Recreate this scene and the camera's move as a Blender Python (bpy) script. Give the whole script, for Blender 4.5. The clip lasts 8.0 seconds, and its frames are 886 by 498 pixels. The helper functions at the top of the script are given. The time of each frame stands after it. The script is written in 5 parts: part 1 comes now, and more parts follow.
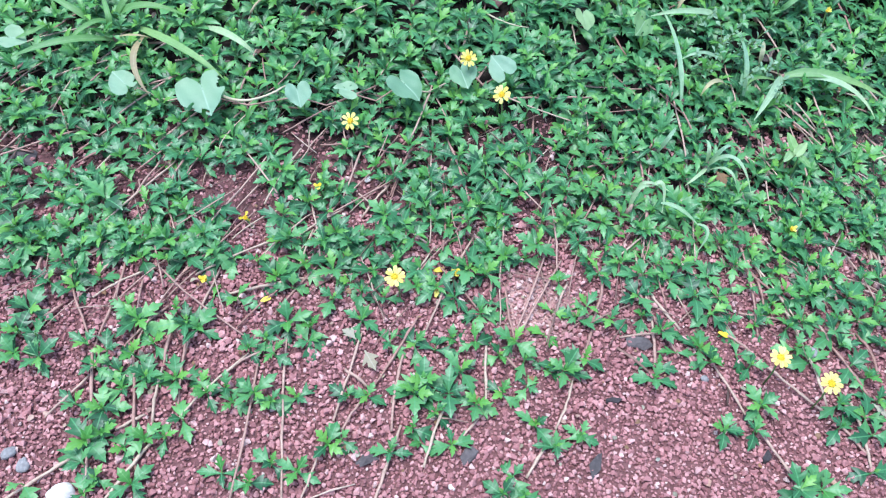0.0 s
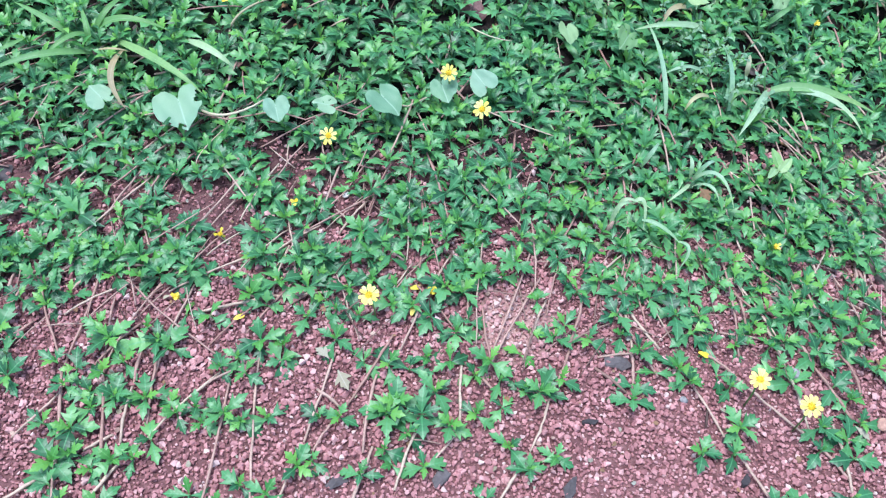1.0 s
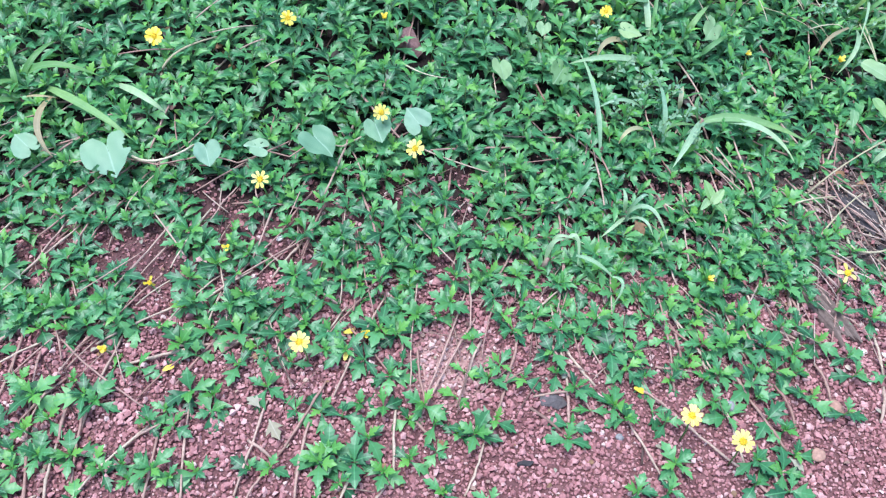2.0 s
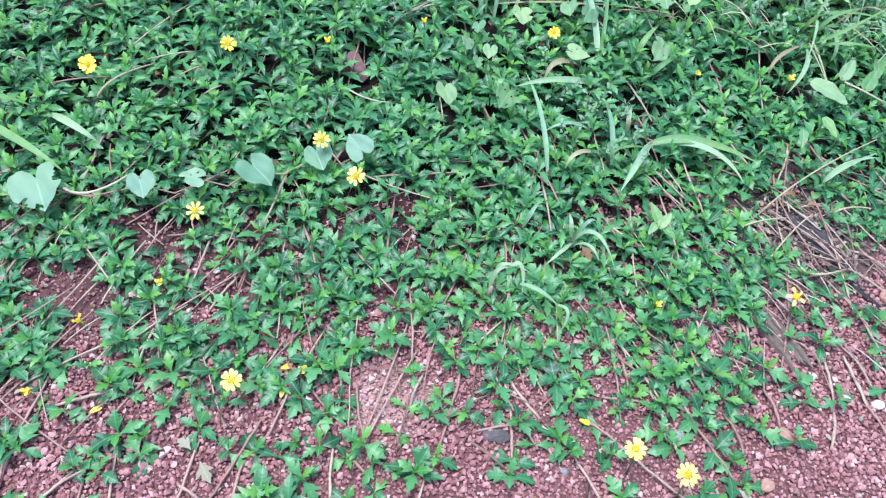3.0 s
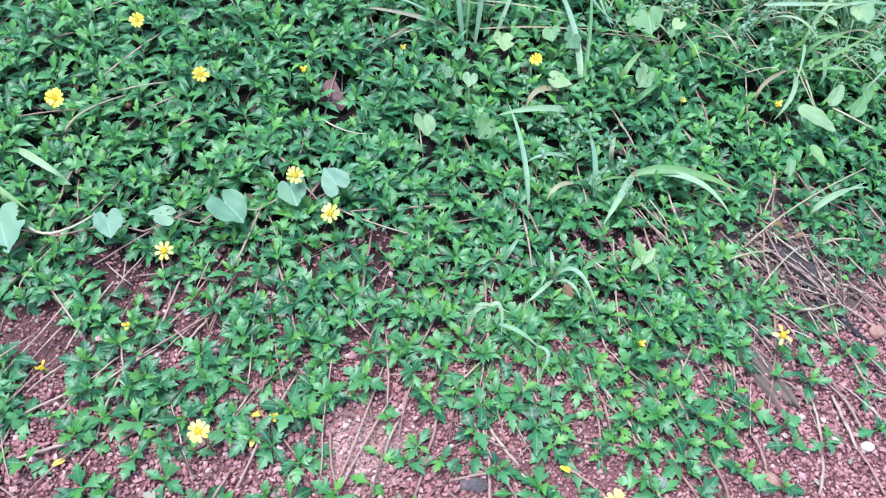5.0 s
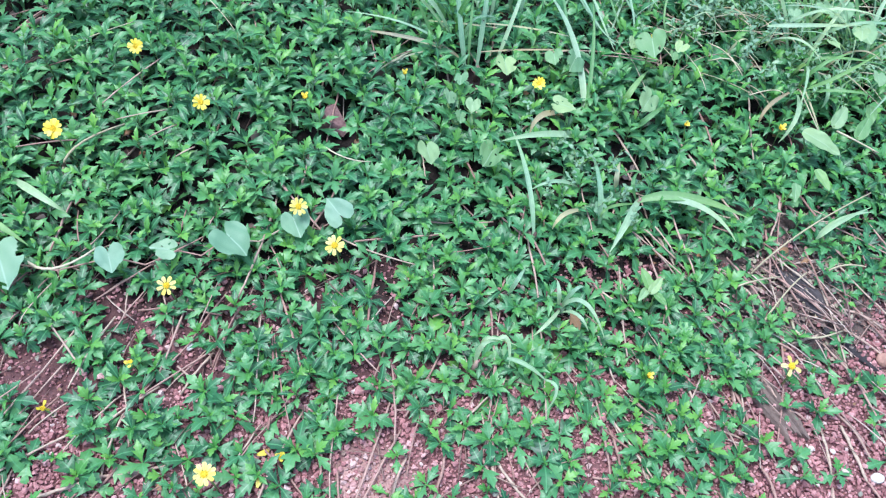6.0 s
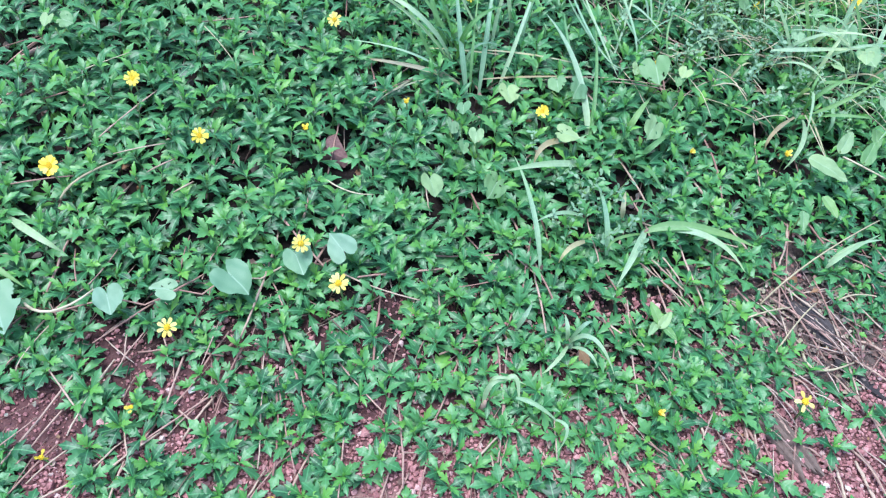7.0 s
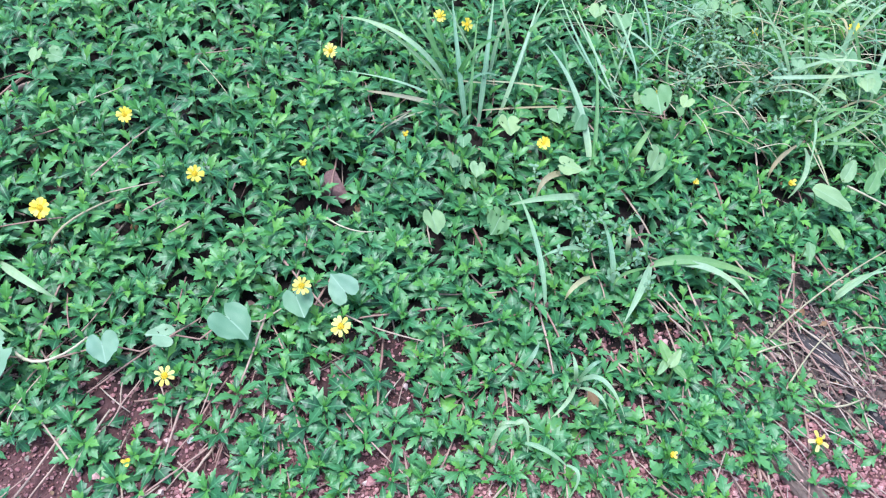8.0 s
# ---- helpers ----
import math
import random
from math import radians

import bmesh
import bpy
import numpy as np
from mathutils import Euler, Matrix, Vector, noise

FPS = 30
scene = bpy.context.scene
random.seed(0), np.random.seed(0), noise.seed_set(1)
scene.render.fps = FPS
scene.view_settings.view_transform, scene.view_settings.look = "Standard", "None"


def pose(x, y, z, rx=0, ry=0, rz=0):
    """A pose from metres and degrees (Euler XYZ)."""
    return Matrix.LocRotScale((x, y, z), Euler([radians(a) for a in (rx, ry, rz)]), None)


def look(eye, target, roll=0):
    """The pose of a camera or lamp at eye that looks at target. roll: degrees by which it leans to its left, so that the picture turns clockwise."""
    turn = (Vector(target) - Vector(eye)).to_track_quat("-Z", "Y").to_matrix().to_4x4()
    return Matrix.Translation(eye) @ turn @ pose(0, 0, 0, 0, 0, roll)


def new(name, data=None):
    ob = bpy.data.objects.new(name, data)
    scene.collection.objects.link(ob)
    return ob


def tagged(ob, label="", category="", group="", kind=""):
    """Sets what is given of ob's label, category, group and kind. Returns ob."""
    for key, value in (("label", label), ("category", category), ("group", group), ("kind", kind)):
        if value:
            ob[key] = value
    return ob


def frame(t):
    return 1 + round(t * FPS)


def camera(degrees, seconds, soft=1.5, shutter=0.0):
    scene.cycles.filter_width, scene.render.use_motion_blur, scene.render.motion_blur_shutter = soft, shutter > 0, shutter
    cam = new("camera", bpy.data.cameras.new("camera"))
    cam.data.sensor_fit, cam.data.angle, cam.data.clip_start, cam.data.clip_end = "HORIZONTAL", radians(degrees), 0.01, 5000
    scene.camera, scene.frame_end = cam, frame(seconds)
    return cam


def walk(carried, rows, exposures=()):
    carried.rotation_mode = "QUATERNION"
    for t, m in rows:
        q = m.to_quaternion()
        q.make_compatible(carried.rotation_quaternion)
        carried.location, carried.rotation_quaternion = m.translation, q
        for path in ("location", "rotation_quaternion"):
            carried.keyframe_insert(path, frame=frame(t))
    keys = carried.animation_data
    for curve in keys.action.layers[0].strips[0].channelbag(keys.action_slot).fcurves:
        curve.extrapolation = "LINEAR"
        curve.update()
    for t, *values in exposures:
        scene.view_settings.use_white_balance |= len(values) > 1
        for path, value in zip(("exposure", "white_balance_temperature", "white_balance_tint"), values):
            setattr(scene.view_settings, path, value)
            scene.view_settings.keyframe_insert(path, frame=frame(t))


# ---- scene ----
cam = camera(59.1, 8.0, 1.25)
PATH = [
    (0, (0.053, 0.08, 0.815), (0.17, 1.141, -0.877), 8.5),
    (0.5, (0.071, 0.091, 0.815), (0.182, 1.156, -0.874), 8.3),
    (1, (0.088, 0.1, 0.816), (0.188, 1.17, -0.871), 7.9),
    (1.5, (0.113, 0.114, 0.826), (0.229, 1.192, -0.855), 8.1),
    (2, (0.14, 0.127, 0.832), (0.295, 1.234, -0.827), 8.5),
    (3.5, (0.211, 0.171, 0.828), (0.408, 1.304, -0.808), 9.0),
    (4, (0.218, 0.184, 0.835), (0.415, 1.319, -0.8), 8.8),
    (4.5, (0.222, 0.194, 0.832), (0.418, 1.33, -0.803), 8.8),
    (6, (0.204, 0.247, 0.848), (0.425, 1.378, -0.787), 9.4),
    (6.5, (0.193, 0.27, 0.852), (0.422, 1.403, -0.78), 9.5),
    (7, (0.191, 0.288, 0.853), (0.429, 1.43, -0.771), 9.4),
    (7.5, (0.182, 0.312, 0.854), (0.437, 1.462, -0.762), 9.7),
    (8, (0.174, 0.331, 0.854), (0.445, 1.492, -0.752), 9.8),
]
walk(cam, [(t, look(eye, target, roll)) for t, eye, target, roll in PATH])

# ---- world, sun, exposure ----
world = bpy.data.worlds.new("overcast_sky")
scene.world = world
world.use_nodes = True
wn = world.node_tree.nodes
sky = wn.new("ShaderNodeTexSky")
sky.sky_type = "NISHITA"
sky.sun_disc = False
sky.sun_elevation = radians(77)
sky.sun_rotation = radians(-69)
sky.air_density, sky.dust_density, sky.ozone_density = 1.2, 1.0, 2.0
world.node_tree.links.new(sky.outputs[0], wn["Background"].inputs[0])
wn["Background"].inputs[1].default_value = 0.13

sun_data = bpy.data.lights.new("sun", "SUN")
sun_data.energy, sun_data.angle, sun_data.color = 2.3, radians(30), (0.84, 0.92, 1.0)
sun = new("sun", sun_data)
sun.matrix_world = look((0.3 - 1.3, 0.8 + 0.5, 6.0), (0.3, 0.8, 0))
scene.view_settings.exposure = 1.34


# ---- materials ----
def nodes_of(name):
    mat = bpy.data.materials.new(name)
    mat.use_nodes = True
    nt = mat.node_tree
    return mat, nt, nt.nodes["Principled BSDF"], nt.nodes["Material Output"]


def chance(nt):
    """A random value for each object and each island."""
    info, geo = nt.nodes.new("ShaderNodeObjectInfo"), nt.nodes.new("ShaderNodeNewGeometry")
    add, fract = nt.nodes.new("ShaderNodeMath"), nt.nodes.new("ShaderNodeMath")
    add.operation, fract.operation = "ADD", "FRACT"
    nt.links.new(info.outputs["Random"], add.inputs[0])
    nt.links.new(geo.outputs["Random Per Island"], add.inputs[1])
    nt.links.new(add.outputs[0], fract.inputs[0])
    return fract.outputs[0]


def ramp(nt, fac, *stops):
    r = nt.nodes.new("ShaderNodeValToRGB")
    while len(r.color_ramp.elements) < len(stops):
        r.color_ramp.elements.new(0.5)
    for e, (at, col) in zip(r.color_ramp.elements, stops):
        e.position, e.color = at, (*col, 1)
    nt.links.new(fac, r.inputs[0])
    return r.outputs[0]


def noise_of(nt, scale, detail=3.0, rough=0.6, vector=None):
    n = nt.nodes.new("ShaderNodeTexNoise")
    n.inputs["Scale"].default_value, n.inputs["Detail"].default_value, n.inputs["Roughness"].default_value = scale, detail, rough
    if vector is None:
        vector = nt.nodes.new("ShaderNodeTexCoord").outputs["Object"]
    nt.links.new(vector, n.inputs["Vector"])
    return n.outputs["Fac"]


def mixed(nt, how, fac, a, b):
    m = nt.nodes.new("ShaderNodeMix")
    m.data_type, m.blend_type = "RGBA", how
    for socket, value in ((m.inputs[0], fac), (m.inputs[6], a), (m.inputs[7], b)):
        if isinstance(value, (int, float)):
            socket.default_value = value
        elif isinstance(value, tuple):
            socket.default_value = (*value, 1)
        else:
            nt.links.new(value, socket)
    return m.outputs[2]


def bump(nt, bsdf, height, strength, distance):
    b = nt.nodes.new("ShaderNodeBump")
    b.inputs["Strength"].default_value, b.inputs["Distance"].default_value = strength, distance
    nt.links.new(height, b.inputs["Height"])
    nt.links.new(b.outputs[0], bsdf.inputs["Normal"])


def leafy(name, dark, mid, light, rib, roughness=0.42, translucent=0.3, glow=(0.2, 0.5, 0.06), veins=14.0):
    """A leaf blade: colour by chance, a paler midrib and side veins, some light through it."""
    mat, nt, bsdf, out = nodes_of(name)
    base = ramp(nt, chance(nt), (0.0, dark), (0.45, mid), (1.0, light))
    base = mixed(nt, "MULTIPLY", 0.45, base, ramp(nt, noise_of(nt, 140.0), (0.3, (0.6, 0.65, 0.6)), (0.7, (1.15, 1.1, 1.0))))
    drift = noise_of(nt, 7.0, 2.0, 0.5, nt.nodes.new("ShaderNodeNewGeometry").outputs["Position"])
    base = mixed(nt, "MULTIPLY", 0.6, base, ramp(nt, drift, (0.35, (0.72, 0.82, 0.95)), (0.65, (1.35, 1.18, 0.95))))
    uv = nt.nodes.new("ShaderNodeUVMap").outputs[0]
    sep = nt.nodes.new("ShaderNodeSeparateXYZ")
    nt.links.new(uv, sep.inputs[0])
    away = nt.nodes.new("ShaderNodeMath")
    away.operation = "ABSOLUTE"
    nt.links.new(sep.outputs[0], away.inputs[0])
    ribs = ramp(nt, away.outputs[0], (0.0, (1, 1, 1)), (0.03, (0, 0, 0)))
    slant = nt.nodes.new("ShaderNodeMath")
    slant.operation = "MULTIPLY_ADD"
    nt.links.new(away.outputs[0], slant.inputs[0])
    slant.inputs[1].default_value = -0.35
    nt.links.new(sep.outputs[1], slant.inputs[2])
    wave = nt.nodes.new("ShaderNodeMath")
    wave.operation = "SINE"
    scaled = nt.nodes.new("ShaderNodeMath")
    scaled.operation = "MULTIPLY"
    scaled.inputs[1].default_value = veins * 3.0
    nt.links.new(slant.outputs[0], scaled.inputs[0])
    nt.links.new(scaled.outputs[0], wave.inputs[0])
    colour = mixed(nt, "MIX", ribs, base, rib)
    nt.links.new(colour, bsdf.inputs["Base Color"])
    bsdf.inputs["Roughness"].default_value = roughness
    bsdf.inputs["Specular IOR Level"].default_value = 0.44
    bump(nt, bsdf, wave.outputs[0], 0.10, 0.0005)
    glowing = nt.nodes.new("ShaderNodeBsdfTranslucent")
    nt.links.new(mixed(nt, "MULTIPLY", 1.0, mixed(nt, "MIX", 0.5, colour, mid), tuple(min(1.0, c * 6) for c in glow)), glowing.inputs[0])
    mix = nt.nodes.new("ShaderNodeMixShader")
    mix.inputs[0].default_value = translucent
    nt.links.new(bsdf.outputs[0], mix.inputs[1])
    nt.links.new(glowing.outputs[0], mix.inputs[2])
    nt.links.new(mix.outputs[0], out.inputs[0])
    return mat


def grainy(name, stops, roughness=0.85, fine=400.0, coarse=25.0, relief=0.4, depth=0.001, specular=0.3):
    """An earthy surface: colour by chance, mottled at two scales, with relief."""
    mat, nt, bsdf, out = nodes_of(name)
    base = ramp(nt, chance(nt), *stops)
    base = mixed(nt, "MULTIPLY", 0.7, base, ramp(nt, noise_of(nt, fine), (0.25, (0.6, 0.57, 0.56)), (0.75, (1.3, 1.28, 1.26))))
    base = mixed(nt, "MULTIPLY", 0.5, base, ramp(nt, noise_of(nt, coarse), (0.3, (0.7, 0.68, 0.68)), (0.7, (1.2, 1.2, 1.2))))
    nt.links.new(base, bsdf.inputs["Base Color"])
    bsdf.inputs["Roughness"].default_value = roughness
    bsdf.inputs["Specular IOR Level"].default_value = specular
    bump(nt, bsdf, noise_of(nt, fine * 0.7), relief, depth)
    return mat


LEAF = leafy("creeper_leaf", (0.015, 0.084, 0.037), (0.040, 0.182, 0.071), (0.104, 0.304, 0.108), (0.08, 0.28, 0.12), roughness=0.41, translucent=0.12)
LEAF_YOUNG = leafy("creeper_leaf_young", (0.038, 0.180, 0.046), (0.068, 0.260, 0.056), (0.135, 0.35, 0.070), (0.11, 0.33, 0.09), translucent=0.15)
HEART = leafy("heart_leaf", (0.13, 0.28, 0.14), (0.18, 0.34, 0.19), (0.27, 0.41, 0.22), (0.29, 0.43, 0.27), roughness=0.55, translucent=0.2, veins=6.0)
HERB = leafy("grey_herb_leaf", (0.14, 0.29, 0.19), (0.20, 0.37, 0.25), (0.28, 0.44, 0.29), (0.32, 0.46, 0.34), roughness=0.6, translucent=0.2, veins=2.0)
HEART_GREY = leafy("grey_heart_leaf", (0.135, 0.29, 0.19), (0.185, 0.345, 0.24), (0.23, 0.385, 0.26), (0.28, 0.43, 0.32), roughness=0.55, translucent=0.2, veins=6.0)
BLADE = leafy("grass_blade", (0.12, 0.31, 0.11), (0.17, 0.38, 0.17), (0.25, 0.46, 0.20), (0.32, 0.50, 0.28), roughness=0.5, translucent=0.4, veins=0.5)
BLADE_PALE = leafy("pale_grass_blade", (0.26, 0.46, 0.31), (0.35, 0.55, 0.39), (0.46, 0.62, 0.42), (0.50, 0.65, 0.50), roughness=0.45, translucent=0.4, veins=0.5)
BLADE_DEAD = leafy("dead_grass_blade", (0.36, 0.30, 0.21), (0.46, 0.41, 0.29), (0.42, 0.46, 0.29), (0.52, 0.48, 0.37), roughness=0.7, veins=0.5)
PETAL = leafy("yellow_petal", (0.84, 0.62, 0.05), (0.88, 0.71, 0.11), (0.91, 0.78, 0.22), (0.84, 0.60, 0.04), roughness=0.55, translucent=0.25, veins=0.5)
PETAL_PALE = leafy("pale_yellow_petal", (0.86, 0.68, 0.14), (0.90, 0.76, 0.24), (0.92, 0.82, 0.36), (0.84, 0.60, 0.05), roughness=0.55, translucent=0.25, veins=0.5)
FLORETS = grainy("flower_disc", ((0.0, (0.80, 0.52, 0.03)), (1.0, (0.88, 0.66, 0.06))), 0.7, 900, 200)
STALK = grainy("green_stalk", ((0.0, (0.08, 0.20, 0.06)), (1.0, (0.16, 0.26, 0.09))), 0.55, 500, 60, 0.2, 0.0003)
RUNNER = grainy("runner_bark", ((0.0, (0.29, 0.16, 0.135)), (0.5, (0.40, 0.255, 0.22)), (1.0, (0.48, 0.38, 0.30))), 0.6, 350, 30, 0.3, 0.0004)
STRAW = grainy("dry_straw", ((0.0, (0.08, 0.05, 0.045)), (0.45, (0.24, 0.145, 0.125)), (0.85, (0.42, 0.29, 0.24)), (1.0, (0.56, 0.46, 0.38))), 0.7, 500, 40, 0.2, 0.0003)
STRAW_PINK = grainy("pinkish_straw", ((0.0, (0.20, 0.125, 0.115)), (0.5, (0.40, 0.28, 0.25)), (1.0, (0.58, 0.47, 0.41))), 0.65, 500, 40, 0.2, 0.0003)
PALE_STRAW = grainy("pale_straw", ((0.0, (0.38, 0.33, 0.22)), (1.0, (0.56, 0.50, 0.37))), 0.65, 400, 40, 0.2, 0.0003)
PEBBLE = grainy("laterite_pebble", ((0.0, (0.27, 0.115, 0.122)), (0.4, (0.39, 0.182, 0.190)), (0.8, (0.49, 0.250, 0.258)), (0.96, (0.58, 0.35, 0.35)), (1.0, (0.64, 0.49, 0.47))), 0.9, 500, 60, 0.5, 0.0008)
PEBBLE_PALE = grainy("pale_laterite_pebble", ((0.0, (0.37, 0.185, 0.185)), (0.6, (0.48, 0.275, 0.27)), (1.0, (0.62, 0.44, 0.42))), 0.9, 500, 60, 0.5, 0.0008)
GRIT = grainy("laterite_grit", ((0.0, (0.16, 0.068, 0.062)), (0.6, (0.29, 0.135, 0.12)), (1.0, (0.46, 0.27, 0.24))), 0.95, 700, 80, 0.4, 0.0005)
STONE_WHITE = grainy("white_stone", ((0.0, (0.62, 0.58, 0.54)), (1.0, (0.72, 0.69, 0.66))), 0.7, 250, 40)
STONE_GREY = grainy("grey_stone", ((0.0, (0.22, 0.22, 0.23)), (1.0, (0.36, 0.35, 0.36))), 0.8, 300, 60)
STONE_PINK = grainy("pinkish_stone", ((0.0, (0.36, 0.20, 0.16)), (1.0, (0.46, 0.28, 0.22))), 0.75, 250, 50)
CHAR = grainy("dark_bark", ((0.0, (0.045, 0.040, 0.045)), (1.0, (0.115, 0.100, 0.105))), 0.8, 250, 30, 0.8, 0.002)
WOOD = grainy("weathered_wood", ((0.0, (0.13, 0.095, 0.085)), (1.0, (0.19, 0.14, 0.125))), 0.85, 220, 25, 0.8, 0.002)
BRICK = grainy("brick_fragment", ((0.0, (0.20, 0.115, 0.115)), (1.0, (0.27, 0.165, 0.16))), 0.9, 260, 70, 0.8, 0.002)
DEAD_LEAF = leafy("dead_leaf", (0.22, 0.20, 0.16), (0.30, 0.28, 0.22), (0.38, 0.36, 0.30), (0.36, 0.33, 0.27), roughness=0.75, translucent=0.1)
DEAD_GREY = leafy("grey_dead_leaf", (0.10, 0.075, 0.075), (0.16, 0.125, 0.125), (0.24, 0.20, 0.195), (0.2, 0.17, 0.16), roughness=0.8, translucent=0.1)
DEAD_BROWN = leafy("brown_dead_leaf", (0.14, 0.07, 0.04), (0.22, 0.12, 0.07), (0.30, 0.17, 0.10), (0.3, 0.2, 0.12), roughness=0.75, translucent=0.1)


def soil():
    """Red laterite fines, with humus under the plants at the back, darkened to stand in for leaf shade, and one pale
    trodden patch.
    """
    mat, nt, bsdf, out = nodes_of("laterite_soil")
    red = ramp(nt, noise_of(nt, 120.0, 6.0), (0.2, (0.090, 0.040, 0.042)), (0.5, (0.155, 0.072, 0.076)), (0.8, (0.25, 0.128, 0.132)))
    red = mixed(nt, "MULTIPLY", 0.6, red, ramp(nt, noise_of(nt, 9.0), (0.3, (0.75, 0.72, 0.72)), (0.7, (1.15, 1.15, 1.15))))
    # dark humus, taken near black so the colour carries the shade between leaves
    shaded_humus = ramp(nt, noise_of(nt, 160.0, 6.0), (0.25, (0.008, 0.006, 0.006)), (0.6, (0.022, 0.016, 0.015)), (0.85, (0.06, 0.046, 0.042)))
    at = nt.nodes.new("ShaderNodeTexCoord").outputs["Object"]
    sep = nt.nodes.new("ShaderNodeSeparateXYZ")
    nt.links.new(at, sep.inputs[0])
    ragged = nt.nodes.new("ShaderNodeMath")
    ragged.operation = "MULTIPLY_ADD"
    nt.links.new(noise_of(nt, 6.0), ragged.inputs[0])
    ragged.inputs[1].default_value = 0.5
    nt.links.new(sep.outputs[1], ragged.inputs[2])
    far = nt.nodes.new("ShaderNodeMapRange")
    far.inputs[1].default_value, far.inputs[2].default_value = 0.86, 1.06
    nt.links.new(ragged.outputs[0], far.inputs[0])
    heap = nt.nodes.new("ShaderNodeVectorMath")
    heap.operation = "DISTANCE"
    nt.links.new(at, heap.inputs[0])
    heap.inputs[1].default_value = (0.80, 0.775, 0.0)
    heaped = nt.nodes.new("ShaderNodeMapRange")
    heaped.inputs[1].default_value, heaped.inputs[2].default_value = 0.17, 0.09
    nt.links.new(heap.outputs["Value"], heaped.inputs[0])
    col = mixed(nt, "MIX", far.outputs[0], red, shaded_humus)
    mould = ramp(nt, noise_of(nt, 190.0, 6.0), (0.25, (0.05, 0.036, 0.034)), (0.6, (0.13, 0.098, 0.09)), (0.85, (0.24, 0.19, 0.175)))
    col = mixed(nt, "MIX", heaped.outputs[0], col, mould)
    gap = nt.nodes.new("ShaderNodeVectorMath")
    gap.operation = "DISTANCE"
    nt.links.new(at, gap.inputs[0])
    gap.inputs[1].default_value = (0.222, 0.520, 0.0)
    wobble = nt.nodes.new("ShaderNodeMath")
    wobble.operation = "MULTIPLY_ADD"
    nt.links.new(noise_of(nt, 30.0), wobble.inputs[0])
    wobble.inputs[1].default_value = 0.05
    nt.links.new(gap.outputs["Value"], wobble.inputs[2])
    patch = nt.nodes.new("ShaderNodeMapRange")
    patch.inputs[1].default_value, patch.inputs[2].default_value = 0.085, 0.05
    nt.links.new(wobble.outputs[0], patch.inputs[0])
    pale = ramp(nt, noise_of(nt, 150.0, 6.0), (0.3, (0.30, 0.165, 0.155)), (0.7, (0.50, 0.32, 0.295)))
    col = mixed(nt, "MIX", patch.outputs[0], col, pale)
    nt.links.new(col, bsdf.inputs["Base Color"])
    bsdf.inputs["Roughness"].default_value = 0.95
    bsdf.inputs["Specular IOR Level"].default_value = 0.2
    bump(nt, bsdf, noise_of(nt, 260.0, 6.0), 0.8, 0.003)
    return mat


SOIL = soil()

# ---- mesh helpers ----


def mesh_of(name, verts, faces, mats, uv=None, smooth=True, index=None):
    me = bpy.data.meshes.new(name)
    me.from_pydata([tuple(v) for v in verts], [], [tuple(f) for f in faces])
    for m in mats if isinstance(mats, (list, tuple)) else [mats]:
        me.materials.append(m)
    if uv is not None:
        layer = me.uv_layers.new(name="UVMap")
        loops = np.empty(len(me.loops), dtype=np.int32)
        me.loops.foreach_get("vertex_index", loops)
        layer.data.foreach_set("uv", np.asarray(uv, dtype=np.float32)[loops].ravel())
    if index is not None:
        me.polygons.foreach_set("material_index", np.asarray(index, dtype=np.int32))
    if smooth:
        me.polygons.foreach_set("use_smooth", np.ones(len(me.polygons), dtype=bool))
    me.update()
    return me


def part(name, me, parent, m=None, label=""):
    ob = new(name, me)
    ob.parent = parent
    if m is not None:
        ob.matrix_basis = m
    return tagged(ob, label) if label else ob


def thing(name, label, category, group="", m=None, kind="", me=None):
    ob = new(name, me)
    if me is None:
        ob.empty_display_size = 0.02
    if m is not None:
        ob.matrix_basis = m
    return tagged(ob, label, category, group, kind)


class Heap:
    """Collects copies of template meshes into one mesh."""

    def __init__(self):
        self.v, self.f, self.uv, self.mi, self.n = [], [], [], [], 0

    def add(self, shape, m, slot=0):
        v, f, uv = shape
        a = np.array(m)
        self.v.append(v @ a[:3, :3].T + a[:3, 3])
        self.f.extend([tuple(i + self.n for i in face) for face in f])
        self.uv.append(uv)
        self.mi.extend([slot] * len(f))
        self.n += len(v)

    def mesh(self, name, mats, smooth=True):
        return mesh_of(name, np.concatenate(self.v), self.f, mats, np.concatenate(self.uv), smooth, self.mi)


def ribbon(profile, rows, fold=0.25, droop=0.3, wave=0.0):
    """A blade one unit long towards +x: half width by profile(s), folded along its midrib, drooping to its tip."""
    v, f, uv = [], [], []
    for i, s in enumerate(rows):
        w = profile(s)
        z = 0.12 * math.sin(s * 2.2) - droop * s * s
        for c in (-1, 0, 1):
            v.append((s, c * w, z + abs(c) * w * fold + wave * math.sin(s * 17 + c) * abs(c)))
            uv.append((c * w, s))
        if i:
            k = 3 * i
            f += [(k - 3, k - 2, k + 1, k), (k - 2, k - 1, k + 2, k + 1)]
    return np.array(v), f, np.array(uv)


def between(points):
    xs, ys = zip(*points)
    return lambda s: float(np.interp(s, xs, ys))


